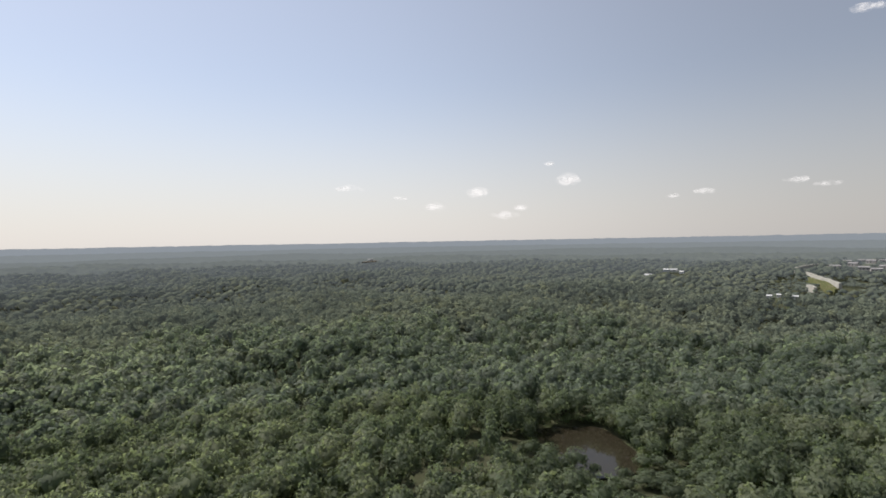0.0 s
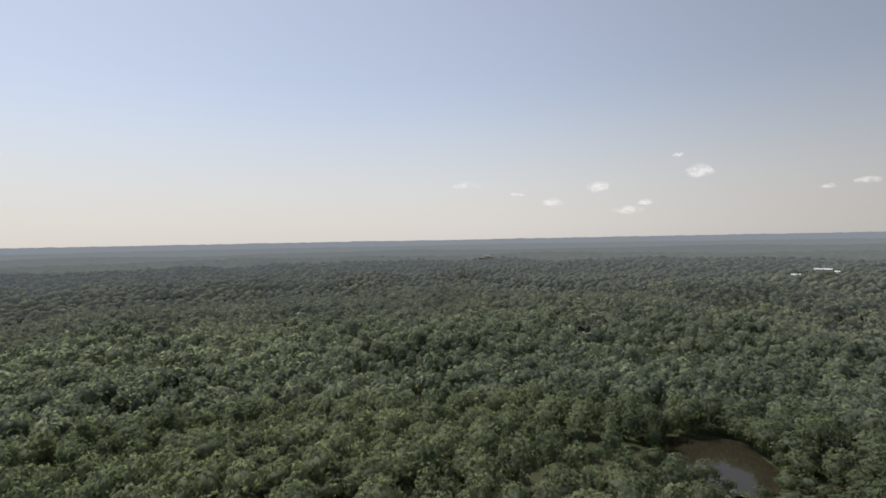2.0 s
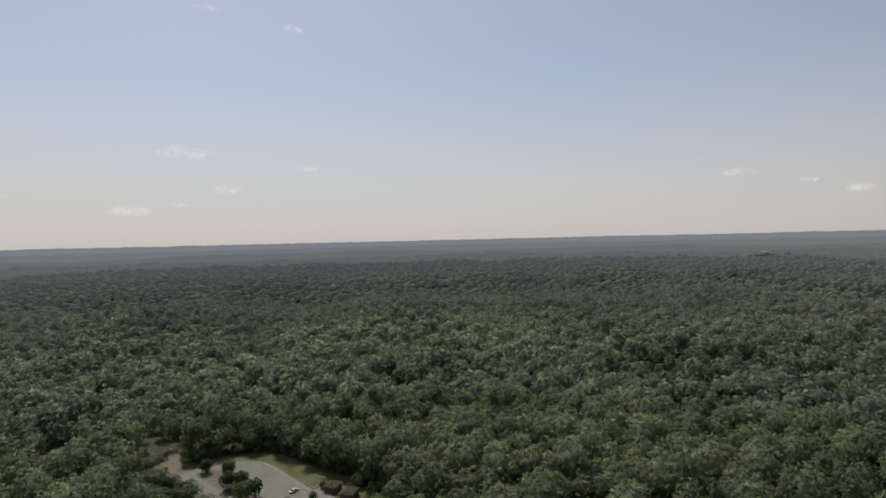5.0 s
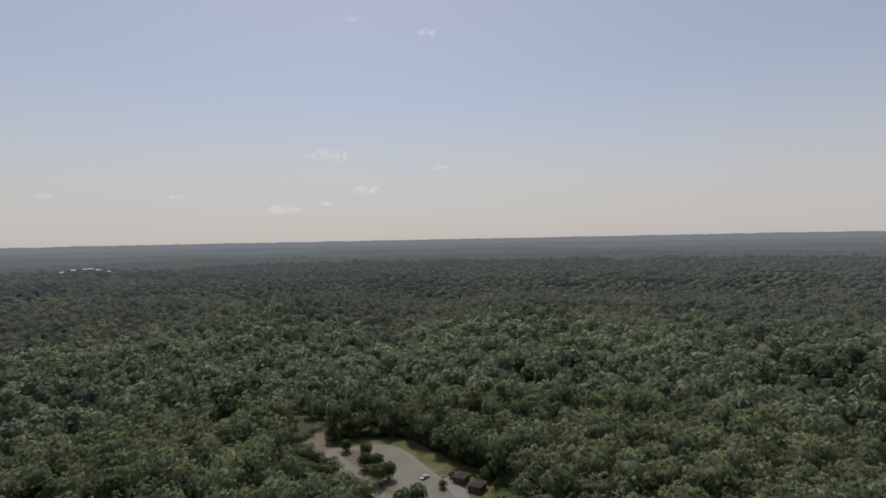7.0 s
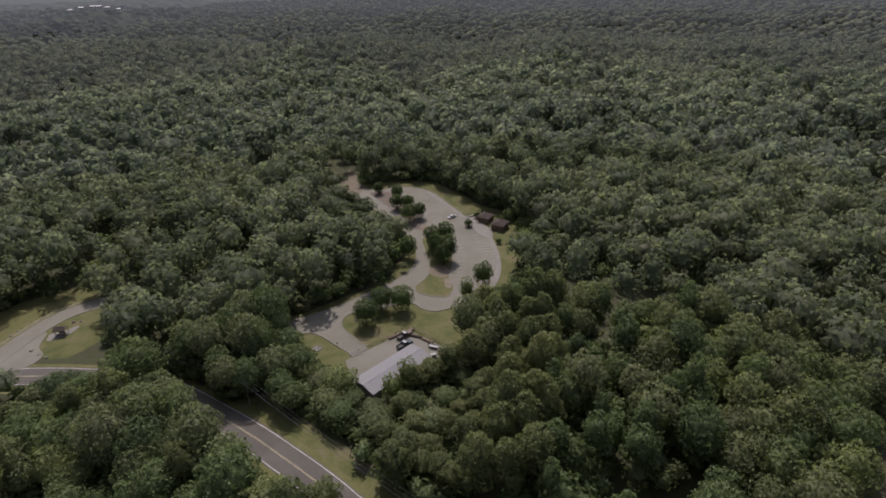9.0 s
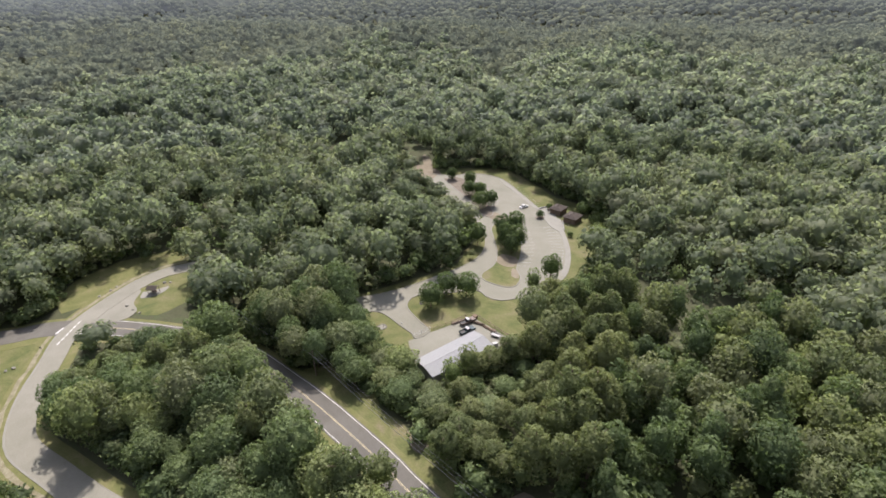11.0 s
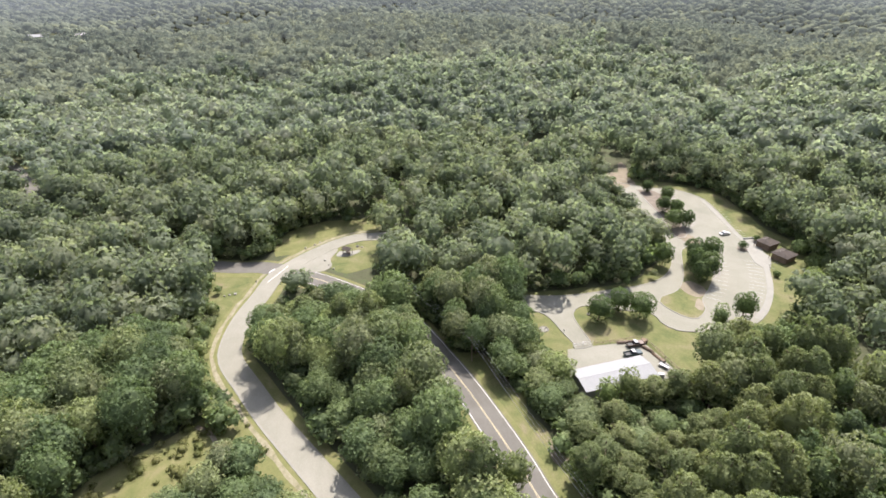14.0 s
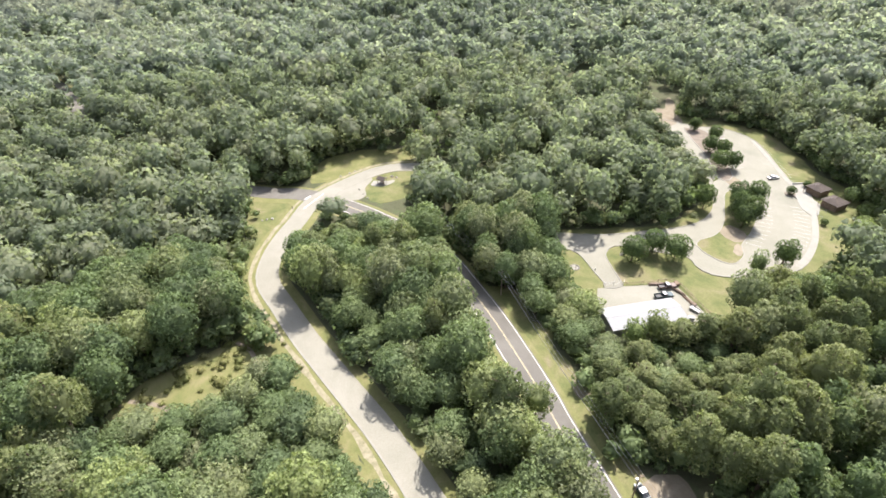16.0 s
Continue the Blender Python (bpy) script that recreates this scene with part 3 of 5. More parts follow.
def lobe_set(kind, rad, height, g, count):
    """Centres and radii of the leafy masses of one crown, its foot at z = 0."""
    out = []
    small = (17 / count) ** 0.5
    if kind == "broad":
        zc = height * 0.60
        out.append(((0, 0, zc), rad * 0.70))
        out.append(((0, 0, height * 0.40), rad * 0.60))
        for i in range(count):
            a = i * 2.4 + g.uniform(-0.4, 0.4)
            e = math.asin(min(1.0, -0.5 + 1.5 * (i + 0.5) / count)) + g.uniform(-0.12, 0.12)
            r = rad * g.uniform(0.26, 0.43) * small
            d = rad * g.uniform(0.92, 1.08) - r
            out.append(((d * math.cos(a) * math.cos(e), d * math.sin(a) * math.cos(e), zc + (height * 0.37 - r) * g.uniform(0.9, 1.1) * math.sin(e)), r))
    else:
        for i in range(5):
            out.append(((0, 0, height * (0.50 + 0.08 * i)), rad * (0.55 - 0.07 * i)))
        for i in range(count):
            t = i / (count - 1)
            w = rad * (1 - t) ** 0.5 * g.uniform(0.55, 0.86)
            a = i * 2.4 + g.uniform(-0.5, 0.5)
            out.append(((w * math.cos(a), w * math.sin(a), height * (0.46 + 0.43 * t)), rad * g.uniform(0.24, 0.40) * (1 - 0.2 * t) * small))
    return out


def skin_over(base, c, r, mid, shrink, even):
    """A closed skin under the leaf clumps of a crown, with the normals of its corners."""
    d, f = base
    rel = c - mid
    along = d @ rel.T
    gap = along ** 2 - (rel ** 2).sum(1)[None] + r[None] ** 2
    reach = np.where(gap > 0, along + np.sqrt(np.maximum(gap, 0)), 0).max(1)
    reach = np.maximum(reach, 0.5 * r.max())
    v = d * (reach * shrink)[:, None]
    fn = np.cross(v[f[:, 1]] - v[f[:, 0]], v[f[:, 2]] - v[f[:, 0]])
    vn = np.zeros_like(v)
    for k in range(3):
        np.add.at(vn, f[:, k], fn)
    vn /= np.linalg.norm(vn, axis=1)[:, None] + 1e-9
    vn = vn * (1 - even) + d * even
    return np.concatenate([(v + mid)[f].reshape(-1, 3), vn[f].reshape(-1, 3)], 1)


def round_skin(base, rad, height, mid, g, shrink):
    """The skin of a small far crown: an uneven dome."""
    d, f = base
    v = d * [rad * shrink, rad * shrink, height * 0.33 * shrink] * (1 + 0.09 * g.normal(size=(len(d), 1)).clip(-1.3, 1.3))
    vn = d / [1, 1, 1.3] + 0.16 * g.normal(size=d.shape)
    vn /= np.linalg.norm(vn, axis=1)[:, None]
    return np.concatenate([(v + mid)[f].reshape(-1, 3), vn[f].reshape(-1, 3)], 1)


def crown_soup(kind, rad, height, leaves, size, g, tilt=0.7, skin=None, shrink=0.76, count=17, crisp=0.9):
    """Leaf clumps strewn over the masses of a crown and the skin below them: corner places and normals."""
    lobes = lobe_set(kind, rad, height, g, count)
    c = np.array([o[0] for o in lobes])
    r = np.array([o[1] for o in lobes])
    mid = np.array((0, 0, height * (0.58 if kind == "broad" else 0.62)))
    skin = skin or DOME1
    if len(skin[1]) < 100:
        core = round_skin(skin, rad, height, mid, g, (0.74 if kind == "broad" else 0.60) if leaves else 0.92)
    else:
        core = skin_over(skin, c, r, mid, shrink, 0.25 if len(skin[1]) > 400 else 0.45)
    if not leaves:
        return core
    p = r ** 2 / np.sum(r ** 2)
    pts, nor = [], []
    while len(pts) < leaves:
        i = g.choice(len(r), size=leaves * 2, p=p)
        d = g.normal(size=(leaves * 2, 3))
        d /= np.linalg.norm(d, axis=1)[:, None]
        q = c[i] + d * (r[i] * g.uniform(0.90, 1.14, leaves * 2))[:, None]
        deep = (np.linalg.norm(q[:, None] - c[None], axis=2) < r[None] * 0.86).any(1)
        ok = ~deep & (d[:, 2] > g.uniform(-1.2, -0.1, leaves * 2))
        pts += list(q[ok])
        nor += list(d[ok])
    pts, nor = np.array(pts[:leaves]), np.array(nor[:leaves])
    out = (pts - mid) * [1, 1, 0.7]
    out /= np.linalg.norm(out, axis=1)[:, None]
    nor = nor * 0.65 + out * 0.35
    nn = nor + g.normal(size=nor.shape) * tilt
    nn /= np.linalg.norm(nn, axis=1)[:, None]
    shade = nor + nn * crisp
    shade /= np.linalg.norm(shade, axis=1)[:, None]
    up = np.where(np.abs(nn[:, 2:3]) < 0.9, [[0, 0, 1.0]], [[1.0, 0, 0]])
    t1 = np.cross(nn, up)
    t1 /= np.linalg.norm(t1, axis=1)[:, None]
    t2 = np.cross(nn, t1)
    tri = []
    a0 = g.uniform(0, 6.28, leaves)
    for k in range(3):
        a = a0 + k * 2.094 + g.uniform(-0.5, 0.5, leaves)
        s = size * g.uniform(0.55, 1.25, leaves)
        tri.append(pts + t1 * (s * np.cos(a))[:, None] + t2 * (s * np.sin(a))[:, None])
    tri = np.concatenate([np.stack(tri, 1).reshape(-1, 3), np.repeat(shade, 3, 0)], 1)
    return np.concatenate([tri, core])


def soup_mesh(name, tris, tone, mat):
    """One mesh from loose triangles, with a leaf tone for each corner."""
    me = bpy.data.meshes.new(name)
    k = len(tris)
    me.vertices.add(k)
    me.vertices.foreach_set("co", np.ascontiguousarray(tris[:, :3], np.float32).ravel())
    me.loops.add(k)
    me.loops.foreach_set("vertex_index", np.arange(k, dtype=np.int32))
    me.polygons.add(k // 3)
    me.polygons.foreach_set("loop_start", np.arange(0, k, 3, dtype=np.int32))
    me.polygons.foreach_set("loop_total", np.full(k // 3, 3, np.int32))
    if tone is not None:
        me.attributes.new("tone", 'FLOAT', 'POINT').data.foreach_set("value", np.ascontiguousarray(tone, np.float32))
    me.update(calc_edges=True)
    if tris.shape[1] == 6:
        me.attributes.new("custom_normal", 'FLOAT_VECTOR', 'POINT').data.foreach_set("vector", np.ascontiguousarray(tris[:, 3:], np.float32).ravel())
    me.materials.append(mat)
    return me


def trunk_bm(kind, height, rad, g):
    bm = bmesh.new()
    lean = (g.uniform(-0.3, 0.3), g.uniform(-0.3, 0.3))
    h = height * (0.9 if kind == "pine" else 0.62)
    r = 0.016 * height
    cyl(bm, r * 1.25, r * 0.95, (0, 0, -0.3), (lean[0] * 0.3, lean[1] * 0.3, h * 0.4), 7)
    cyl(bm, r * 0.95, r * 0.4, (lean[0] * 0.3, lean[1] * 0.3, h * 0.4), (lean[0], lean[1], h), 7)
    for i in range(5):
        a = i * 2.4 + g.uniform(-0.4, 0.4)
        z = h * g.uniform(0.5, 0.85)
        d = rad * 0.6
        cyl(bm, r * 0.42, r * 0.16, (lean[0] * 0.5, lean[1] * 0.5, z), (d * math.cos(a), d * math.sin(a), z + d * 0.5), 5)
    return bm


def tree_kind(kind, rad, height, leaves, size):
    name = "pine_tree" if kind == "pine" else "tree"
    g = np.random.default_rng(int(rad * 100 + height * 1000 + leaves))
    ob = thing(name, pose(0, 0, 0), "tall pine with rounded dark green crown" if kind == "pine" else "leafy green broadleaf tree in the forest",
               "tree", "forest trees")
    part("trunk", trunk_bm(kind, height, rad, g), M_BARK, ob, "grey-brown trunk and limbs")
    crown = new("crown", soup_mesh("crown", crown_soup(kind, rad, height, leaves, size, g, 0.75, DOME2 if kind == "broad" else DOME1, 0.80, 46 if kind == "broad" else 26, 1.2), None, M_NEEDLE if kind == "pine" else M_LEAF))
    crown.parent = ob
    return ob


def scatter(r0, r1, step, az0=-50.0, az1=140.0):
    """Jittered plan places in a ring sector round the middle, clear of open ground."""
    k = int(2 * r1 / step) + 1
    gx, gy = np.meshgrid(np.arange(k) * step - r1, np.arange(k) * step - r1)
    x = gx.ravel() + rng.uniform(-0.42, 0.42, gx.size) * step
    y = gy.ravel() + rng.uniform(-0.42, 0.42, gx.size) * step
    r, az = np.hypot(x, y), np.degrees(np.arctan2(-x, y))
    ok = (r >= r0) & (r < r1) & (az > az0) & (az < az1)
    x, y = x[ok], y[ok]
    ok = ~open_ground(x, y)
    return x[ok], y[ok]


def stand(x, y):
    """How piny the forest is, and how tall, at a place: patches of some 60 m."""
    a = np.sin(x / 37 + 1.3) * np.cos(y / 43 + 0.4) + 0.6 * np.sin((x - y) / 23)
    return a + 1.2 * np.exp(-((x + 72) ** 2 + (y - 78) ** 2) / 45 ** 2) + 0.8 * np.exp(-((x + 150) ** 2 + (y - 18) ** 2) / 14 ** 2)


def woods(name, label, variants, x, y, low, high, tall=1.0, mat=None):
    """A joined stretch of forest, made from a few crowns turned and sized at random."""
    k = len(x)
    pick = rng.integers(0, len(variants[0]), k)
    piny = stand(x, y) + rng.normal(0, 0.5, k) > 0.75
    size = rng.uniform(low, high, k)
    up = growth(x, y)
    size = size * (0.62 + 0.38 * up)
    up = up / (0.62 + 0.38 * up) * rng.uniform(0.80, 1.18, k)
    turn = rng.uniform(0, 6.283, k)
    z = hills(x, y)
    tone = np.clip(rng.normal(0.5, 0.22, k) + 0.15 * np.sin(x / 140 + 1) * np.cos(y / 118) + 0.18 * np.sin(x / 55) * np.cos(y / 71) + 0.16 * np.sin((x + 2 * y) / 31 + 1.0) * np.cos((y - x) / 27), 0, 1)
    out, tones = [], []
    for kind in (0, 1):
        for j, base in enumerate(variants[kind]):
            w = np.nonzero((pick == j) & (piny == bool(kind)))[0]
            if not len(w):
                continue
            c, s, q = np.cos(turn[w])[:, None], np.sin(turn[w])[:, None], size[w][:, None]
            bx, by, bz = base[None, :, 0] * q, base[None, :, 1] * q, base[None, :, 2] * q * tall * up[w][:, None]
            nx, ny, nz = base[None, :, 3], base[None, :, 4], base[None, :, 5] + 0 * c
            out.append(np.stack([bx * c - by * s + x[w][:, None], bx * s + by * c + y[w][:, None], bz + z[w][:, None],
                                 nx * c - ny * s, nx * s + ny * c, nz], 2).reshape(-1, 6))
            tones.append(np.repeat(tone[w] * (0.55 if kind else 1.0), len(base)))
    me = soup_mesh(name, np.concatenate(out), np.concatenate(tones), mat or M_WOODS)
    return tagged(new(name, me), label, "forest", kind="stuff")


g = np.random.default_rng(3)
KINDS = [tree_kind("broad", 5.4, 17.5, 1900, 0.38), tree_kind("broad", 6.2, 19.5, 2300, 0.40), tree_kind("broad", 4.7, 16.5, 1500, 0.37),
         tree_kind("broad", 5.8, 16.5, 2000, 0.39), tree_kind("pine", 5.4, 21.0, 2300, 0.38), tree_kind("pine", 6.2, 19.5, 2500, 0.40)]
MIDS = ([crown_soup("broad", q, h, 235, 0.86, g, 0.4, CAP1, crisp=0.35) for q, h in ((5.2, 17.0), (5.9, 19.0), (4.6, 15.5), (5.5, 16.5), (4.9, 18.5))],
        [crown_soup("pine", q, h, 225, 0.72, g, 0.4, CAP1, crisp=0.35) for q, h in ((4.4, 20.5), (4.9, 18.5))])
BLOBS = ([crown_soup("broad", q, h, 84, 1.35, g, 0.35, CAP1, crisp=0.3) for q, h in ((5.2, 17.0), (5.9, 18.5), (4.7, 16.0), (5.5, 16.8), (6.1, 17.5), (4.4, 15.0))],
         [crown_soup("pine", q, h, 80, 1.15, g, 0.35, CAP1, crisp=0.3) for q, h in ((4.4, 20.0), (4.8, 18.5))])
SPECKS = ([crown_soup("broad", q, h, 32, 2.1, g, 0.4, CAP1, crisp=0.6) for q, h in ((5.6, 17.0), (6.3, 19.0), (5.1, 15.5), (5.8, 16.5))],
          [crown_soup("pine", q, h, 32, 1.8, g, 0.4, CAP1, crisp=0.6) for q, h in ((4.8, 20.0), (5.3, 18.5))])
DOTS = ([crown_soup("broad", q, h, 0, 0, g, 0.25, CAP1) for q, h in ((6.3, 17.0), (6.9, 19.0), (5.8, 15.5), (6.5, 16.5))],
        [crown_soup("pine", q, h, 0, 0, g, 0.25, CAP1) for q, h in ((5.4, 20.0), (5.8, 18.5))])
FULL = ([crown_soup("broad", q, h, 1000, 0.50, g, 0.7, DOME1, 0.78, 30, 1.2) for q, h in ((5.2, 17.0), (5.9, 19.0), (4.6, 15.5), (5.5, 16.5))],
        [crown_soup("pine", q, h, 1000, 0.44, g, 0.7, DOME1, 0.78, 30, 1.2) for q, h in ((4.5, 20.5), (5.0, 18.5))])

# the trees along the roads, nearest the middle, one by one
NEAR = 165.0
x, y = scatter(42, NEAR, 6.9, 8, 175)
az = np.degrees(np.arctan2(-x, y))
close = np.argsort(np.hypot(x, y) + 200 * ((az < 42) | (az > 150)) + 200 * (np.hypot(x, y) < 52))
used = set()
for i in close[:300]:
    px, py = x[i], y[i]
    piny = stand(np.array([px]), np.array([py]))[0] + rng.normal(0, 0.5) > 0.55
    k = int(rng.integers(4, 6)) if piny else int(rng.integers(0, 4))
    m = pose(px, py, float(hills(px, py)), 0, 0, rng.uniform(0, 360)) 
    low = growth(x[i:i + 1], y[i:i + 1])[0]
    s = rng.uniform(0.82, 1.2) * (0.62 + 0.38 * low)
    m = m @ Matrix.Diagonal((s, s, s * rng.uniform(0.92, 1.08) * low / (0.62 + 0.38 * low), 1))
    if k not in used:
        used.add(k)
        KINDS[k].matrix_basis = m
    else:
        ob = copy_thing(KINDS[k], m)
        ob.matrix_basis = m
# tall trees leaning over the two-lane road, and pines that stand out at the lawns
for px, py, k, s in ((-70.5, 17.5, 3, 0.85), (-68.5, 12.0, 1, 0.85), (-61.5, 22.0, 1, 0.9), (-64.0, 24.0, 3, 0.8), (-57.0, 17.5, 0, 1.0), (-54.5, 25.0, 1, 0.95),
                     (-119.0, 95.5, 5, 0.8), (-114.5, 99.5, 0, 0.85), (-192, -4.5, 5, 0.75), (-186, -1, 4, 0.7), (-172, 1, 5, 0.8)):
    m = pose(px, py, 0, 0, 0, px * 37) @ Matrix.Diagonal((s, s, s, 1))
    copy_thing(KINDS[k], m).matrix_basis = m
rest = close[300:]
x2, y2 = scatter(2, 42, 8.0, -180, 180)
woods("forest", "dense forest canopy under the middle", SPECKS, x2, y2, 0.82, 1.12)
woods("forest", "dense mixed forest canopy round the park", FULL, x[rest], y[rest], 0.82, 1.12)
x, y = scatter(48, 170, 5.6, 8, 160)
x2, y2 = scatter(170, 260, 7.5, 20, 150)
x, y = np.concatenate([x, x2]), np.concatenate([y, y2])
under = ([crown_soup("broad", q, h, 80, 0.72, g, skin=CAP1) for q, h in ((3.4, 8.0), (2.8, 6.5), (3.8, 9.5))], [crown_soup("broad", 3.0, 7.0, 90, 0.65, g)])
x2, y2 = scatter(55, 140, 3.3, 33, 78)
x3, y3 = scatter(60, 150, 3.6, 96, 122)
x, y = np.concatenate([x, x2, x3]), np.concatenate([y, y2, y3])
woods("saplings", "young leafy trees filling the forest below the crowns", under, x, y, 0.8, 1.25)
shore = beside(spline(POND + [POND[0]], 3.0), 2.2)
shore = shore[(shore[:, 1] > 250) | (shore[:, 0] > 88)] + rng.uniform(-1.2, 1.2, (len(shore[(shore[:, 1] > 250) | (shore[:, 0] > 88)]), 2))
woods("shore_bushes", "leafy bushes leaning over the pond shore", under, shore[:, 0], shore[:, 1], 0.6, 1.0)
edge = np.concatenate([beside(SIDE_ROAD, 9.6), beside(SIDE_ROAD, 12.4)])
edge = np.repeat(edge[(edge[:, 0] < -104) & (edge[:, 0] > -160)], 2, 0)
edge = edge + rng.uniform(-1.6, 1.6, edge.shape)
woods("roadside_bushes", "green bushes and saplings along the side road", under, edge[:, 0], edge[:, 1], 0.42, 0.85)
x, y = scatter(NEAR, 330, 7.3, -48, 152)
woods("forest", "dense mixed forest of green crowns", MIDS, x, y, 0.80, 1.36, 0.93, M_MIDDLE_HAZED)


def haze_line(x, y):
    """Where the near canopy passes into the one with haze painted as glow: an uneven line some 600 m off."""
    a = np.arctan2(-x, y)
    return np.hypot(x, y) - 600 - 45 * np.sin(a * 17) - 30 * np.sin(a * 41 + 1) + rng.normal(0, 28, len(x))


x, y = scatter(330, 720, 8.0, -47, 136)
ok = haze_line(x, y) < 0
x, y = x[ok], y[ok]
# same crowns, in the leaf colour with haze tinted in
woods("forest", "unbroken forest canopy", BLOBS, x, y, 0.86, 1.48, 0.88, M_CANOPY_HAZED)
# beyond it the haze painted into the leaves thickens little by little
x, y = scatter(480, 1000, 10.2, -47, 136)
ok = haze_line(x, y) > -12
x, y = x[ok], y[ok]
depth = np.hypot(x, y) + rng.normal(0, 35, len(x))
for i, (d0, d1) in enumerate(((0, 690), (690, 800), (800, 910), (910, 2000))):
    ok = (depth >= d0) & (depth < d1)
    tagged(woods("backdrop_%d" % i, "unbroken forest canopy with light haze painted as glow", SPECKS, x[ok], y[ok], 0.9, 1.5, 0.85,
                 far_haze_material("haze-painted canopy", 640 + i * 110, 3.0 - 0.1 * i, True)), kind="structure")
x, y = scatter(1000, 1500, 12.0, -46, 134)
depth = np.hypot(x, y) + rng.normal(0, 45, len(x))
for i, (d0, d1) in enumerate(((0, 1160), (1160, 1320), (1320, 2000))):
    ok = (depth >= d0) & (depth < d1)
    tagged(woods("backdrop_%d" % (i + 4), "distant forest canopy with summer haze painted as glow", DOTS, x[ok], y[ok], 0.95, 1.6, 0.8,
                 far_haze_material("haze-painted far canopy", 1080 + i * 165, 2.5 - 0.15 * i, True)), kind="structure")
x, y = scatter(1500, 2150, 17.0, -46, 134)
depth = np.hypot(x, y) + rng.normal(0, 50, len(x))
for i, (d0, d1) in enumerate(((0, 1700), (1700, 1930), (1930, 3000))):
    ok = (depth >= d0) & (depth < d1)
    tagged(woods("backdrop_%d" % (i + 7), "distant forest canopy with summer haze painted as glow", DOTS, x[ok], y[ok], 1.2, 2.0, 0.7,
                 far_haze_material("haze-painted far canopy", 1580 + i * 220, 2.1 - 0.15 * i, True)), kind="structure")
x, y = scatter(42, 700, 20.0, -180, -50)
woods("forest", "forest canopy behind", SPECKS, x, y, 1.6, 2.0, 0.6)
x, y = scatter(165, 700, 18.0, 140, 180)
woods("forest", "forest canopy behind", SPECKS, x, y, 1.6, 2.0, 0.6)


def backdrop(r0, r1, step, mat, i):
    """Far wooded hills, all round, with the haze painted into their material."""
    k = int(2 * math.pi * r0 / step)
    rows = np.arange(r0, r1 + step, step * 1.25)
    a = np.linspace(0, 2 * np.pi, k, endpoint=False)
    rr, aa = np.meshgrid(rows, a, indexing="ij")
    rr = rr + rng.uniform(-0.3, 0.3, rr.shape) * step
    aa = aa + rng.uniform(-0.3, 0.3, rr.shape) * step / r0
    x, y = rr * np.cos(aa), rr * np.sin(aa)
    z = hills(x, y) + (7 if r1 < 2300 else 13) + rng.uniform(-6.5, 6.5, rr.shape) * (1.0 if r0 < 2600 else 0.4)
    z[0] -= 12
    if r1 > 4000:
        z[-1] -= 40
    idx = np.arange(rr.size).reshape(rr.shape)
    nxt = np.roll(idx, -1, 1)
    f = np.stack([idx[:-1], idx[1:], nxt[1:], nxt[:-1]], 2).reshape(-1, 4)
    me = bpy.data.meshes.new("backdrop")
    me.from_pydata(np.stack([x, y, z], 2).reshape(-1, 3).tolist(), [], f.tolist())
    me.materials.append(mat)
    return tagged(new("backdrop_%d" % i, me), "distant wooded hills with summer haze painted as glow", "hills", kind="structure")


# each ring further out is fainter and glows more, as painted haze
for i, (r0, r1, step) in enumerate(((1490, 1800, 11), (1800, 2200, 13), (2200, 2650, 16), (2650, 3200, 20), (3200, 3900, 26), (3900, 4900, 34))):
    backdrop(r0, r1, step, far_haze_material("haze-painted far woods", (r0 + r1) / 2, 1.12), i + 10)


# ---------------------------------------------------------------- undergrowth along the forest edges
def undergrowth():
    k = 14000
    px, py = rng.uniform(-275, -45, k), rng.uniform(-110, 185, k)
    o = open_ground(px, py)
    hard = inside(px, py, PAVED) | (off_line(px, py, MAIN_ROAD) < 5.0) | (off_line(px, py, SIDE_ROAD) < 8.5) | (off_line(px, py, ENTRY) < 3.2)
    edge = np.zeros(k, bool)
    for a in range(8):
        c, s = 5.0 * math.cos(a * 0.785), 5.0 * math.sin(a * 0.785)
        edge |= open_ground(px + c, py + s) != o
    ok = edge & ~hard & (~o | (rng.uniform(0, 1, k) < 0.03))
    gg = np.random.default_rng(11)
    base = [crown_soup("broad", q, h, 60, 0.5, gg) for q, h in ((1.8, 4.0), (1.5, 3.0), (2.1, 5.5))]
    return woods("undergrowth", "leafy bushes along the forest edge", (base, base[:1]), px[ok], py[ok], 0.7, 1.5)


undergrowth()
n_scrub = 260
px, py = rng.uniform(-112, -62, n_scrub), rng.uniform(-86, -8, n_scrub)
ok = inside(px, py, WEST_MEADOW)
gg = np.random.default_rng(12)
woods("scrub", "low green scrub over the rough meadow", ([crown_soup("broad", 0.9, 0.8, 50, 0.2, gg), crown_soup("broad", 1.4, 1.0, 60, 0.24, gg)],
                                                    [crown_soup("broad", 0.7, 0.7, 40, 0.18, gg)]), px[ok], py[ok], 0.3, 1.5, mat=M_SCRUB)
px, py = rng.uniform(-234, -196, 110), rng.uniform(-60, -10, 110)
ok = inside(px, py, NORTH_MEADOW) & (off_line(px, py, SIDE_ROAD) > 6.5)
woods("scrub", "tufts of tall grass and low scrub", ([crown_soup("broad", 0.55, 0.35, 40, 0.16, gg)], [crown_soup("broad", 0.4, 0.3, 30, 0.14, gg)]),
      px[ok], py[ok], 0.2, 0.6, mat=M_SCRUB)


# ---------------------------------------------------------------- park trees
M_PARKLEAF = leaf_material("dense dark leaves", [(0.0, (0.066, 0.098, 0.042)), (1.0, (0.098, 0.136, 0.056))], True)
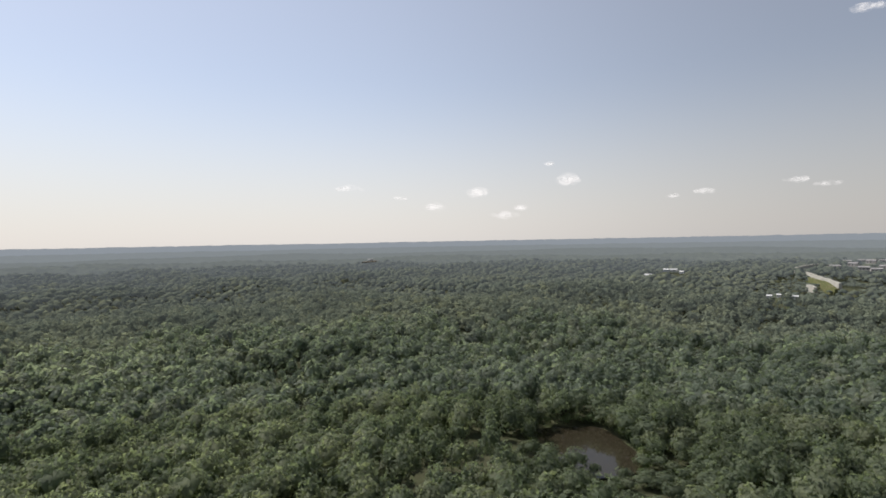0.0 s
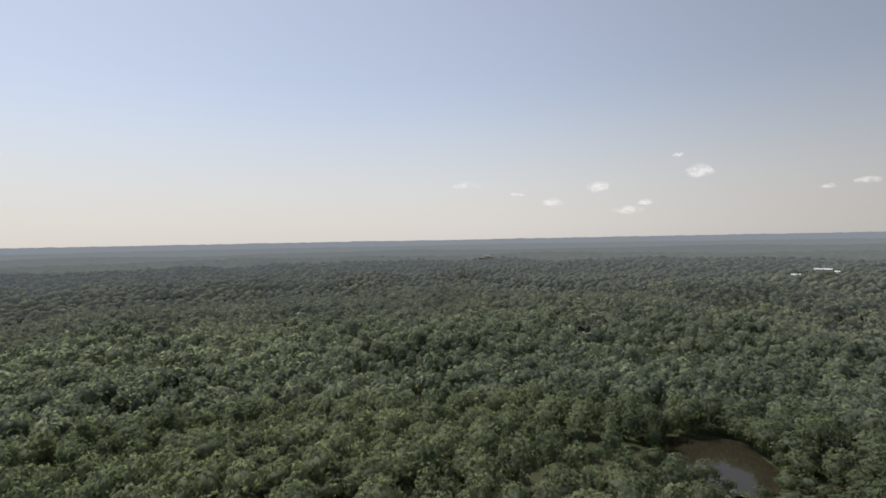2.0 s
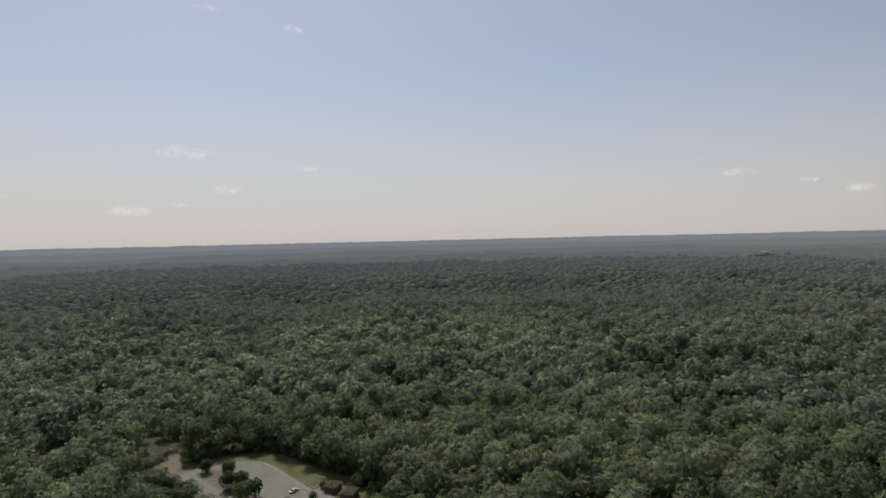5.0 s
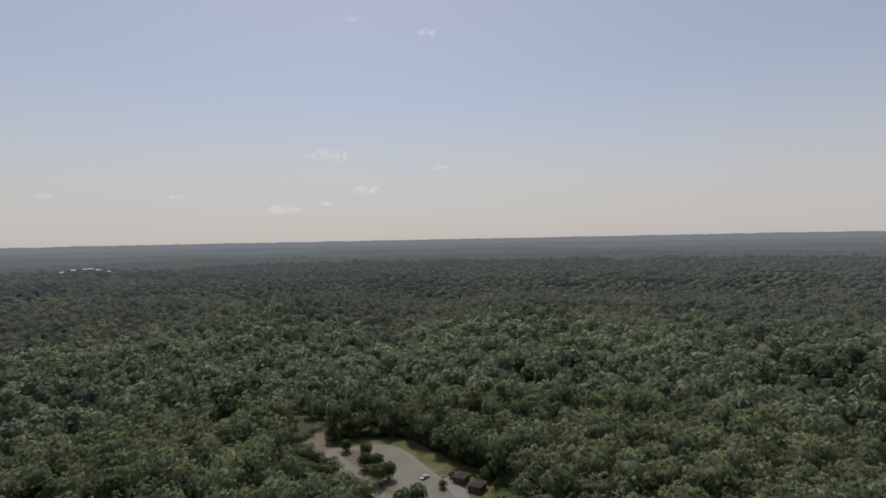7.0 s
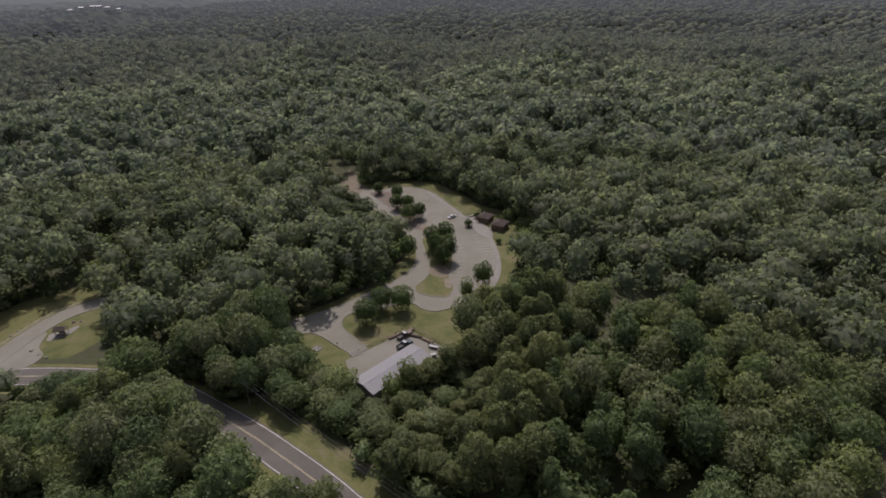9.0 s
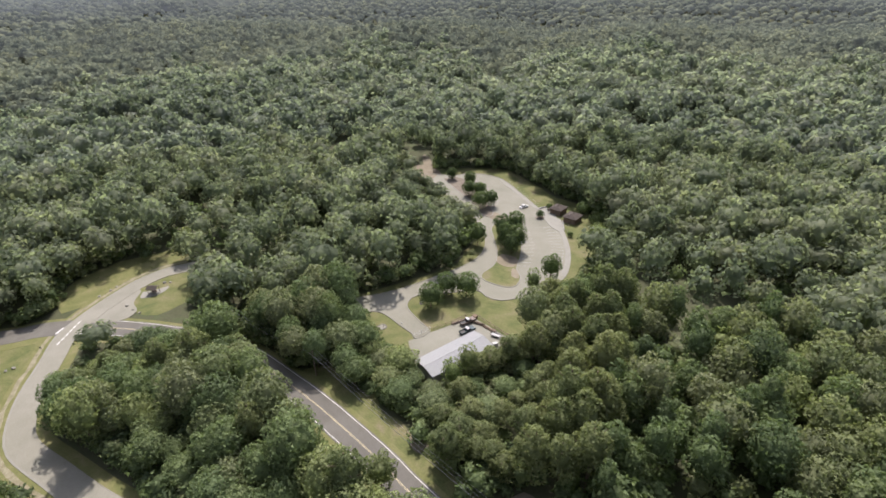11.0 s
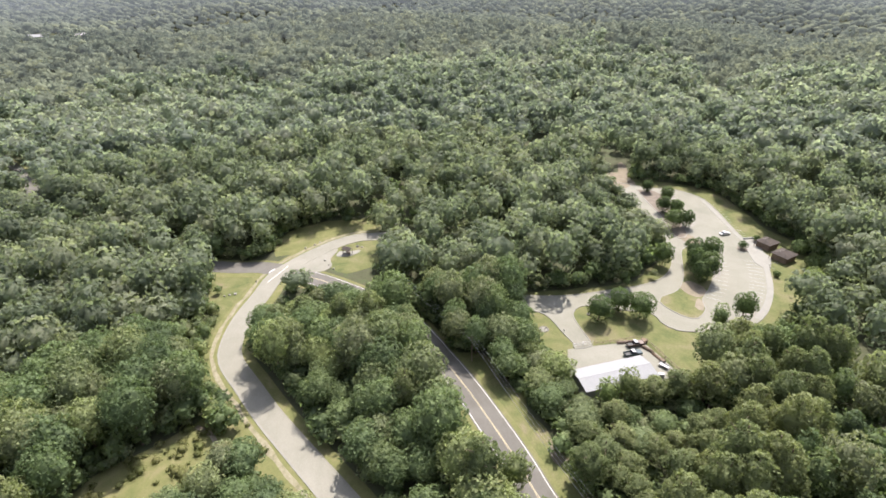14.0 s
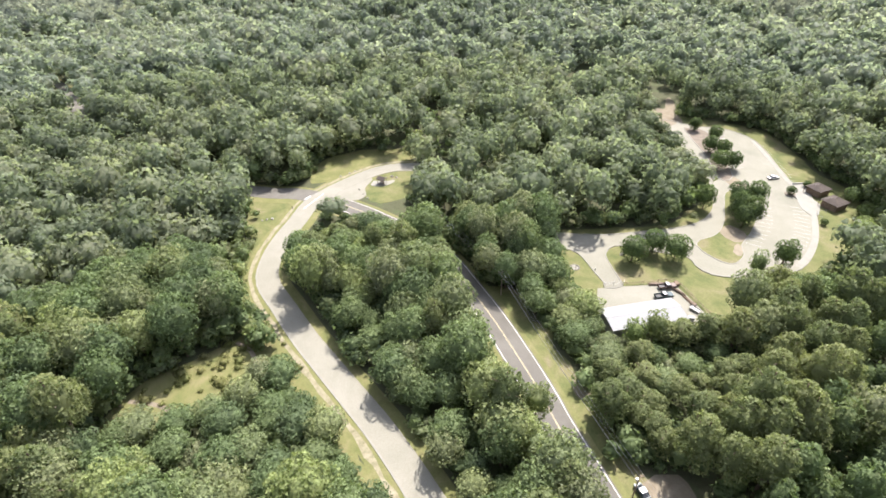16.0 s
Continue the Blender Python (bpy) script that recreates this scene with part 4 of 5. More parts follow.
M_PALELEAF = leaf_material("pale fresh leaves", [(0.0, (0.13, 0.175, 0.066)), (1.0, (0.17, 0.21, 0.085))], True)


def park_tree(x, y, rad, height, label, mat=None, leaves=1500, size=0.32, trunk=0.18):
    g = np.random.default_rng(int(abs(x * 13 + y * 7)))
    ob = thing("tree", pose(x, y, 0.05), label, "tree", "park trees")
    bm = bmesh.new()
    cyl(bm, trunk * 1.3, trunk, (0, 0, -0.1), (0, 0, height * 0.45), 9)
    for i in range(6):
        a = i * 1.05 + g.uniform(-0.3, 0.3)
        cyl(bm, trunk * 0.5, trunk * 0.2, (0, 0, height * 0.28), (rad * 0.55 * math.cos(a), rad * 0.55 * math.sin(a), height * 0.6), 6)
    part("trunk", bm, M_BARK, ob, "grey trunk with spreading limbs")
    lobes = crown_soup("broad", rad, height, leaves, size, g)
    lobes[:, 2] = np.maximum(height * (0.08 + (lobes[:, 2] / height - 0.20) * 1.15), height * 0.10)
    crown = new("crown", soup_mesh("crown", lobes, None, mat or M_PARKLEAF))
    crown.parent = ob
    return ob


for tx, ty, rad, h in ((-141.8, 62.6, 4.9, 10.0), (-146.5, 71.2, 4.3, 9.4), (-142.0, 76.8, 5.1, 10.2)):
    park_tree(tx, ty, rad, h, "round dark green shade tree on the lawn")
for tx, ty, rad, h in STRIP_TREES:
    park_tree(tx, ty, rad, h, "dark green shade tree in the mulched strip")
for tx, ty, rad, h in BIG_TREES:
    park_tree(tx, ty, rad, h, "large dense dark tree on the parking lot island", leaves=1700)
park_tree(-174.2, 99.4, 3.8, 11.0, "dark tree at the inside of the drive's bend")
park_tree(-136.2, 109.2, 4.0, 12.5, "dark round tree beside the end of the lot")
park_tree(-131.8, 98.2, 3.0, 12.0, "thin feathery tree beside the end of the lot", M_LEAF, 700, 0.3)
park_tree(-152.2, 145.3, 4.4, 8.0, "pale yellow-green tree on the lawn", M_PALELEAF)
park_tree(-159.0, 150.5, 3.0, 5.0, "pale green thicket behind the brown building", M_PALELEAF, 900)
park_tree(-166.0, 156.0, 3.4, 5.5, "pale green thicket behind the brown building", M_PALELEAF, 900)
park_tree(-178.0, 158.5, 3.4, 6.0, "green bushes behind the brown building", M_LEAF, 900)
park_tree(-184.0, 138.2, 1.9, 3.8, "small round tree in a planter by the walk", None, 700, 0.2, 0.08)
park_tree(-162.0, 138.4, 1.4, 2.4, "low dark shrub beside the ramp", None, 500, 0.18, 0.06)
park_tree(-189.5, 147.5, 1.7, 3.0, "dark shrub at the building's corner", None, 500, 0.2, 0.06)
park_tree(-103.5, 56.5, 3.4, 14.5, "tall thin tree in front of the white-roofed shed", M_NEEDLE, 900, 0.3)
park_tree(-80.5, 21.5, 4.2, 12.5, "feathery olive tree leaning over the two-lane road", M_NEEDLE, 1300, 0.32)
park_tree(-102.8, 51.0, 3.2, 11.5, "tree in front of the white-roofed shed", M_PALELEAF, 900, 0.3)


# ---------------------------------------------------------------- islands, walks and stalls of the parking lot
def island(pts, mat, label):
    ob = tagged(part("traffic_island", slab(bmesh.new(), pts, 0.0, 0.24, 2.0), mat), label, "traffic island")
    loop = spline(list(pts) + [pts[0]], 2.0)
    part("kerb", ribbon(bmesh.new(), loop, 0.16, -0.16, 0.0, 0.27), M_CONCRETE, ob, "pale concrete kerb")
    return ob


island([(-153.5, 90), (-150.4, 87.8), (-145.4, 89.2), (-140.6, 92.8), (-139.8, 96.5), (-144.5, 101.5), (-150, 103.2), (-157, 109.5), (-166, 116), (-178, 121.0),
        (-189, 120.5), (-186, 113.5), (-176, 108.6), (-165, 103.6), (-157, 97.5)], M_GRASS, "grassy traffic island with worn sandy ends and large trees")
island([(-251, 121), (-238, 120.0), (-220, 119.5), (-203, 116.5), (-196, 117.4), (-199, 122), (-212, 125.5), (-226, 128), (-240, 131), (-249, 128)], M_MULCH,
       "long mulched traffic island with a row of shade trees")
tagged(part("planter", cyl(bmesh.new(), 2.1, 2.0, (-184, 138.2, 0.0), (-184, 138.2, 0.28), 24), M_MULCH), "round mulched planter bed", "planter")

kerb_loop = spline(PAVED + [PAVED[0]], 3.0)
part("kerb", ribbon(bmesh.new(), kerb_loop[4:-2], 0.14, -0.14, -0.2, 0.25), M_CONCRETE, paved, "pale concrete kerb")
WALK = spline([(-234.6, 147.6), (-220, 146.2), (-205.5, 144.5), (-193, 143), (-186, 144), (-177, 142), (-167, 138), (-154.5, 131.2), (-145, 124), (-137.2, 115.8)], 2.5)
part("walk", ribbon(bmesh.new(), WALK, 1.0, -1.0, 0.0, 0.22), M_CONCRETE, paved, "pale concrete footpath")
part("apron", slab(bmesh.new(), [(-192.5, 144), (-192, 149), (-187, 149), (-184, 146.5), (-180, 145), (-176, 145.5), (-169, 141), (-167, 138), (-173, 136.5), (-181, 139),
                                 (-187, 140)], 0.0, 0.235), M_CONCRETE, paved, "pale concrete forecourt")
part("track", slab(bmesh.new(), [(-252, 113), (-258, 112), (-268, 117), (-280, 122), (-292, 127), (-293, 129.5), (-280, 126), (-268, 121.5), (-258, 121)], -0.3, 0.14, 3.0, 0.8),
     M_DIRT, paved, "sandy track into the woods")


part("sand_patch", slab(bmesh.new(), [(-200, 117), (-190.5, 118.6), (-187, 121.5), (-192, 124.5), (-200, 122)], 0.0, 0.142, 1.5, 0.6), M_DIRT, paved, "sandy patch between the islands")
part("sand_patch", slab(bmesh.new(), [(-159.5, 99.6), (-155, 99.2), (-151.5, 103), (-156, 108), (-162.5, 104.5)], 0.1, 0.262, 1.5, 0.6), M_DIRT, paved, "bare sandy end of the island")
part("sand_patch", slab(bmesh.new(), [(-148, 103), (-143.5, 100), (-146, 98.5), (-151, 102)], 0.1, 0.258, 1.5, 0.4), M_DIRT, paved, "bare sandy end of the island")


def stall_lines(line, start, side, length, gap, slant):
    """Painted stall lines, spaced along a plan line and lying to one side of it."""
    dist = 0.0
    for i in range(len(line) - 1):
        a, b = line[i], line[i + 1]
        step = np.linalg.norm(b - a)
        while start < dist + step:
            t = (start - dist) / step
            p = a + (b - a) * t
            u = (b - a) / step
            nrm = np.array([-u[1], u[0]]) * side
            d = nrm * math.cos(slant) + u * math.sin(slant)
            w = np.array([-d[1], d[0]]) * 0.07
            q = p + d * length
            bm = bmesh.new()
            bm.faces.new([bm.verts.new((*v, 0.137)) for v in (p + w, p - w, q - w, q + w)])
            bmesh.ops.recalc_face_normals(bm, faces=bm.faces)
            part("stall_line", bm, M_FADED, paved)
            start += gap
        dist += step


stall_lines(spline([(-231, 145.9), (-205.5, 143.2), (-193, 141.8)]), 0.5, 1, 5.2, 2.8, 0.45)
stall_lines(spline([(-173.5, 138.5), (-166, 135.8), (-154, 129.2), (-145.5, 122.3)]), 0.4, -1, 5.2, 2.8, 0.0)
stall_lines(spline([(-151.5, 105), (-158, 111), (-167, 117.3), (-176, 121.5)]), 0.2, -1, 5.0, 2.8, 0.2)
stall_lines(spline([(-206, 125.5), (-214, 127.3), (-228, 130), (-240, 132.5)]), 0.4, -1, 5.0, 2.8, 0.45)

YARD = [(-128.3, 48.2), (-129, 56.3), (-129.6, 65), (-130.5, 72.4), (-121.3, 75.4), (-114.2, 77.2), (-111, 70.5), (-112.5, 57), (-115, 44.5)]
yard = tagged(part("yard", slab(bmesh.new(), YARD, -0.3, 0.135), M_PAVED), "pale paved service yard beside the shed", "yard", kind="structure")


# ---------------------------------------------------------------- buildings
def gable_roof(bm, lx, ly, eave, ridge, over, thick=0.15):
    """A ridge roof along x with overhang and thickness."""
    x, y = lx / 2 + over, ly / 2 + over
    drop = (ridge - eave) * over / (ly / 2)
    for s in (-1, 1):
        lo = [(-x, s * y, eave - drop), (x, s * y, eave - drop), (x, 0, ridge), (-x, 0, ridge)]
        v = [bm.verts.new(p) for p in lo] + [bm.verts.new((p[0], p[1], p[2] + thick)) for p in lo]
        for f in ((0, 1, 2, 3), (4, 5, 6, 7), (0, 1, 5, 4), (1, 2, 6, 5), (2, 3, 7, 6), (3, 0, 4, 7)):
            bm.faces.new([v[i] for i in f])
    bmesh.ops.recalc_face_normals(bm, faces=bm.faces)
    return bm


def hip_roof(bm, lx, ly, eave, ridge, over, thick=0.14):
    x, y = lx / 2 + over, ly / 2 + over
    r = max(0.3, x - y * 0.8)
    low = [bm.verts.new(p) for p in ((-x, -y, eave), (x, -y, eave), (x, y, eave), (-x, y, eave))]
    mid = [bm.verts.new((p.co.x, p.co.y, eave + thick)) for p in low]
    top = [bm.verts.new((-r, 0, ridge)), bm.verts.new((r, 0, ridge))]
    bm.faces.new(low)
    for i in range(4):
        bm.faces.new((low[i], low[(i + 1) % 4], mid[(i + 1) % 4], mid[i]))
    for f in ((mid[0], mid[1], top[1], top[0]), (mid[2], mid[3], top[0], top[1]), (mid[1], mid[2], top[1]), (mid[3], mid[0], top[0])):
        bm.faces.new(f)
    bmesh.ops.recalc_face_normals(bm, faces=bm.faces)
    return bm


def walls(bm, lx, ly, h, thick=0.2):
    for x0, y0, x1, y1 in ((-lx / 2, -ly / 2, lx / 2, -ly / 2 + thick), (-lx / 2, ly / 2 - thick, lx / 2, ly / 2),
                           (-lx / 2, -ly / 2 + thick, -lx / 2 + thick, ly / 2 - thick), (lx / 2 - thick, -ly / 2 + thick, lx / 2, ly / 2 - thick)):
        box(bm, x0, y0, 0, x1, y1, h)
    return bm


def white_shed():
    turn = math.degrees(math.atan2(0.982, -0.19))
    ob = thing("service_shed", pose(-112.4, 56.7, 0.1, 0, 0, turn), "long service shed with a white ribbed metal roof in the yard", "shed")
    part("wall", walls(bmesh.new(), 22.0, 8.4, 3.7), M_WALLMETAL, ob, "grey sheet metal walls")
    for s in (-1, 1):                                     # the two gable ends above the eaves
        bm = bmesh.new()
        v = [bm.verts.new(p) for p in ((s * 10.98, -4.2, 3.7), (s * 10.98, 4.2, 3.7), (s * 10.98, 0, 4.45),
                                       (s * 10.80, -4.2, 3.7), (s * 10.80, 4.2, 3.7), (s * 10.80, 0, 4.45))]
        for f in ((0, 1, 2), (5, 4, 3), (0, 3, 4, 1), (1, 4, 5, 2), (2, 5, 3, 0)):
            bm.faces.new([v[i] for i in f])
        bmesh.ops.recalc_face_normals(bm, faces=bm.faces)
        part("gable", bm, M_WALLMETAL, ob)
    roof = part("roof", gable_roof(bmesh.new(), 22.0, 8.4, 3.72, 4.5, 0.45, 0.08), M_ROOFMETAL, ob, "white ribbed sheet metal roof")
    for i in range(46):
        x = -11.3 + i * 0.502
        for s in (-1, 1):
            bm = bmesh.new()
            cyl(bm, 0.022, 0.022, (x, s * 4.62, 3.73), (x, s * 0.1, 4.575), 4)
            part("roof_rib", bm, M_ROOFMETAL, roof)
    part("ridge_cap", box(bmesh.new(), -11.45, -0.22, 4.55, 11.45, 0.22, 4.61, 0.02), M_ROOFMETAL, roof)
    # dark sheets on the closed wall, painted as the shade inside open bays
    for i in range(5):
        x = -8.8 + i * 4.4
        part("bay_shade", box(bmesh.new(), x - 1.6, 4.2, 0.0, x + 1.6, 4.26, 3.1, 0.02), M_DARK, ob, "dark sheet painted as the shade of an open bay")
    part("window", box(bmesh.new(), -3.0, -4.25, 1.4, -1.6, -4.2, 2.4, 0.02), M_GLASS, ob)
    part("window", box(bmesh.new(), 3.0, -4.25, 1.4, 4.4, -4.2, 2.4, 0.02), M_GLASS, ob)


white_shed()


def brown_building(x, y, turn, lx, ly, label):
    ob = thing("park_building", pose(x, y, 0.1, 0, 0, turn), label, "building", "brown park buildings")
    part("wall", walls(bmesh.new(), lx, ly, 2.6), M_WALLWOOD, ob, "brown board walls")
    roof = part("roof", hip_roof(bmesh.new(), lx, ly, 2.55, 4.0, 0.5), M_SHINGLE, ob, "dark brown shingle roof")
    part("ridge_cap", cyl(bmesh.new(), 0.09, 0.09, (-lx * 0.12, 0, 4.0), (lx * 0.12, 0, 4.0), 6), M_SHINGLE, roof)
    cyl(bm := bmesh.new(), 0.07, 0.07, (lx * 0.25, -ly * 0.15, 3.0), (lx * 0.25, -ly * 0.15, 4.1), 8)
    part("vent_pipe", bm, M_STEEL, roof, "grey vent pipe")
    for s in (-1, 1):
        d = part("door", box(bmesh.new(), s * lx * 0.25 - 0.5, -ly / 2 - 0.05, 0.0, s * lx * 0.25 + 0.5, -ly / 2, 2.05, 0.02), M_HOUSE, ob, "pale painted door")
        part("handle", box(bmesh.new(), s * lx * 0.25 + 0.33, -ly / 2 - 0.11, 0.95, s * lx * 0.25 + 0.42, -ly / 2 - 0.05, 1.1, 0.01), M_STEEL, d)
        part("window", box(bmesh.new(), -lx / 2 - 0.04, s * ly * 0.22 - 0.5, 1.3, -lx / 2, s * ly * 0.22 + 0.5, 2.1, 0.02), M_GLASS, ob)
    for i in range(3):
        px = -lx / 2 - 0.5 + i * (lx + 1.0) / 2
        part("porch_post", box(bmesh.new(), px - 0.08, -ly / 2 - 0.62, 0, px + 0.08, -ly / 2 - 0.46, 2.56), M_WALLWOOD, ob)
    return ob


brown_building(-184.5, 149.0, -68, 6.0, 5.4, "low brown building with a dark shingle roof")
brown_building(-174.0, 149.1, -65, 6.6, 5.8, "brown wooden restroom building with a dark hip roof")
# a low white wall and ramp rail beside the walk
ob = thing("ramp_rail", pose(-168.4, 140.6, 0.1), "white ramp rail beside the building", "railing")
for i, (x0, y0, x1, y1) in enumerate(((-1.4, 0.0, 1.6, -1.4), (-1.4, 0.0, -1.9, 3.6), (1.6, -1.4, 2.3, -0.4))):
    part("rail", cyl(bmesh.new(), 0.05, 0.05, (x0, y0, 0.9), (x1, y1, 0.9), 6), M_CARWHITE, ob)
    part("post", cyl(bmesh.new(), 0.06, 0.06, (x0, y0, 0), (x0, y0, 0.92), 6), M_CARWHITE, ob)
    part("post", cyl(bmesh.new(), 0.06, 0.06, (x1, y1, 0), (x1, y1, 0.92), 6), M_CARWHITE, ob)
ob = tagged(part("wall_low", box(bmesh.new(), -192.3, 143.4, 0.0, -191.9, 149.2, 0.75, 0.03), M_CARWHITE), "low white wall at the end of the footpath", "wall")
tagged(part("wall_low", box(bmesh.new(), -191.9, 148.8, 0.0, -188.6, 149.2, 0.75, 0.03), M_CARWHITE), "low white wall at the end of the footpath", "wall")


# ---------------------------------------------------------------- vehicles
def profile(bm, pts, half, bevel=0.08):
    """A side outline in x and z, pulled out to both sides and rounded off."""
    a = [bm.verts.new((x, -half, z)) for x, z in pts]
    b = [bm.verts.new((x, half, z)) for x, z in pts]
    k = len(pts)
    bm.faces.new(a)
    bm.faces.new(b[::-1])
    for i in range(k):
        bm.faces.new((a[i], b[i], b[(i + 1) % k], a[(i + 1) % k]))
    bmesh.ops.recalc_face_normals(bm, faces=bm.faces)
    bmesh.ops.bevel(bm, geom=list(bm.edges), offset=bevel, segments=2, affect='EDGES', profile=0.5)
    return bm


def wheels(ob, xs, half, r):
    for x in xs:
        for s in (-1, 1):
            w = part("wheel", cyl(bmesh.new(), r, r, (x, s * (half - 0.22), r), (x, s * (half + 0.01), r), 18), M_RUBBER, ob, "black tyre")
            part("rim", cyl(bmesh.new(), r * 0.6, r * 0.55, (x, s * (half - 0.02), r), (x, s * (half + 0.03), r), 14), M_STEEL, w)


def lights_on(ob, front, back, half, z):
    for s in (-1, 1):
        part("headlight", box(bmesh.new(), front - 0.06, s * half * 0.72 - 0.2, z - 0.09, front + 0.02, s * half * 0.72 + 0.2, z + 0.09, 0.02), M_LAMP, ob)
        part("tail_light", box(bmesh.new(), back - 0.02, s * half * 0.8 - 0.1, z - 0.1, back + 0.06, s * half * 0.8 + 0.1, z + 0.15, 0.02), M_RED, ob)


def sedan(m, paint, label):
    ob = thing("car", m, label, "car")
    part("body", profile(bmesh.new(), [(-2.3, 0.3), (2.3, 0.3), (2.36, 0.62), (1.3, 0.88), (-1.5, 0.95), (-2.34, 0.85)], 0.9), paint, ob)
    part("cabin", profile(bmesh.new(), [(1.2, 0.86), (0.35, 1.36), (-0.95, 1.38), (-1.75, 0.92)], 0.76, 0.06), M_GLASS, ob, "dark tinted windows")
    part("roof", profile(bmesh.new(), [(0.42, 1.36), (-0.98, 1.38), (-0.98, 1.44), (0.38, 1.43)], 0.7, 0.02), paint, ob)
    wheels(ob, (1.4, -1.4), 0.9, 0.33)
    lights_on(ob, 2.33, -2.34, 0.9, 0.66)
    return ob


def pickup(m, paint, label, cover=None):
    ob = thing("pickup_truck", m, label, "pickup truck", "vehicles in the yard")
    part("body", profile(bmesh.new(), [(-2.8, 0.45), (2.75, 0.45), (2.85, 0.8), (2.75, 1.08), (1.2, 1.15), (-0.6, 1.15), (-0.6, 0.75), (-2.8, 0.75)], 0.97), paint, ob)
    for s in (-1, 1):
        part("bed_side", box(bmesh.new(), -2.8, s * 0.9 - 0.06, 0.7, -0.62, s * 0.9 + 0.06, 1.2, 0.03), paint, ob)
    part("tailgate", box(bmesh.new(), -2.86, -0.9, 0.62, -2.78, 0.9, 1.2, 0.03), paint, ob)
    part("bed_floor", box(bmesh.new(), -2.78, -0.84, 0.74, -0.62, 0.84, 0.8), M_DARK, ob, "dark bed liner")
    part("cabin", profile(bmesh.new(), [(1.25, 1.12), (0.55, 1.72), (-0.5, 1.74), (-0.58, 1.12)], 0.84, 0.06), M_GLASS, ob, "dark cab windows")
    part("roof", profile(bmesh.new(), [(0.6, 1.71), (-0.52, 1.73), (-0.52, 1.81), (0.54, 1.80)], 0.8, 0.03), cover or paint, ob)
    part("bumper", box(bmesh.new(), 2.8, -0.92, 0.48, 2.95, 0.92, 0.68, 0.03), M_STEEL, ob)
    wheels(ob, (1.8, -1.75), 0.97, 0.39)
    lights_on(ob, 2.82, -2.82, 0.95, 0.9)
    return ob


sedan(pose(-197.1, 138.1, 0.13, 0, 0, 98), M_CARSILVER, "silver sedan parked in a stall of the lot")
pickup(pose(-123.6, 67.1, 0.135, 0, 0, 99), M_CARDARK, "dark pickup truck with a white cab roof in the yard", M_CARWHITE)
pickup(pose(-128.0, 69.6, 0.135, 0, 0, 97), M_CARBROWN, "dull brown pickup truck with a white cab roof among stored materials", M_CARWHITE)


def flat_trailer(m, label):
    ob = thing("utility_trailer", m, label, "trailer", "vehicles in the yard")
    part("deck", box(bmesh.new(), -1.5, -0.75, 0.5, 1.5, 0.75, 0.58, 0.02), M_CARWHITE, ob, "white painted deck")
    for s in (-1, 1):
        part("side_board", box(bmesh.new(), -1.5, s * 0.75 - 0.03, 0.58, 1.5, s * 0.75 + 0.03, 0.85, 0.01), M_CARWHITE, ob)
    part("drawbar", cyl(bmesh.new(), 0.05, 0.05, (1.5, 0, 0.5), (2.5, 0, 0.35), 6), M_STEEL, ob)
    wheels(ob, (-0.2,), 0.9, 0.3)
    return ob


flat_trailer(pose(-117.4, 74.1, 0.135, 0, 0, 36), "small white flat trailer in the yard")


# ---------------------------------------------------------------- fence, stored materials, gate
def rail_fence(points, label):
    ob = thing("fence", pose(0, 0, 0.0), label, "fence")
    line = spline(points, 2.4)
    for i, (fx, fy) in enumerate(line):
        part("post", cyl(bmesh.new(), 0.07, 0.06, (fx, fy, 0), (fx, fy, 1.25), 7), M_POLE, ob)
        if i:
            for z in (0.45, 0.8, 1.15):
                part("rail", cyl(bmesh.new(), 0.045, 0.045, (*line[i - 1], z), (fx, fy, z), 5), M_POLE, ob)


rail_fence([(-129.8, 57.5), (-130.2, 65.0), (-131.0, 73.0), (-121.5, 76.2), (-112.8, 78.2)], "weathered timber rail fence round the yard")
pile_of = np.random.default_rng(21)


def timber_stack(x, y, turn, label, mat, rows, length):
    ob = thing("timber_stack", pose(x, y, 0.135, 0, 0, turn), label, "stack", "stored materials in the yard")
    for r in range(rows):
        for c in range(rows + 2 - r):
            yy = (c - (rows + 1 - r) / 2) * 0.26
            part("log", cyl(bmesh.new(), 0.12, 0.11, (-length / 2 + pile_of.uniform(-0.3, 0.3), yy, 0.13 + r * 0.22), (length / 2 + pile_of.uniform(-0.3, 0.3), yy, 0.13 + r * 0.22), 7), mat, ob)


timber_stack(-129.6, 67.0, 92, "stack of dark weathered timbers by the fence", M_POLE, 3, 5.0)
timber_stack(-125.5, 72.6, 35, "stack of brown poles along the fence", M_BARK, 3, 4.2)
timber_stack(-122.2, 73.9, 20, "stack of pale timbers along the fence", M_WALLWOOD, 2, 3.6)


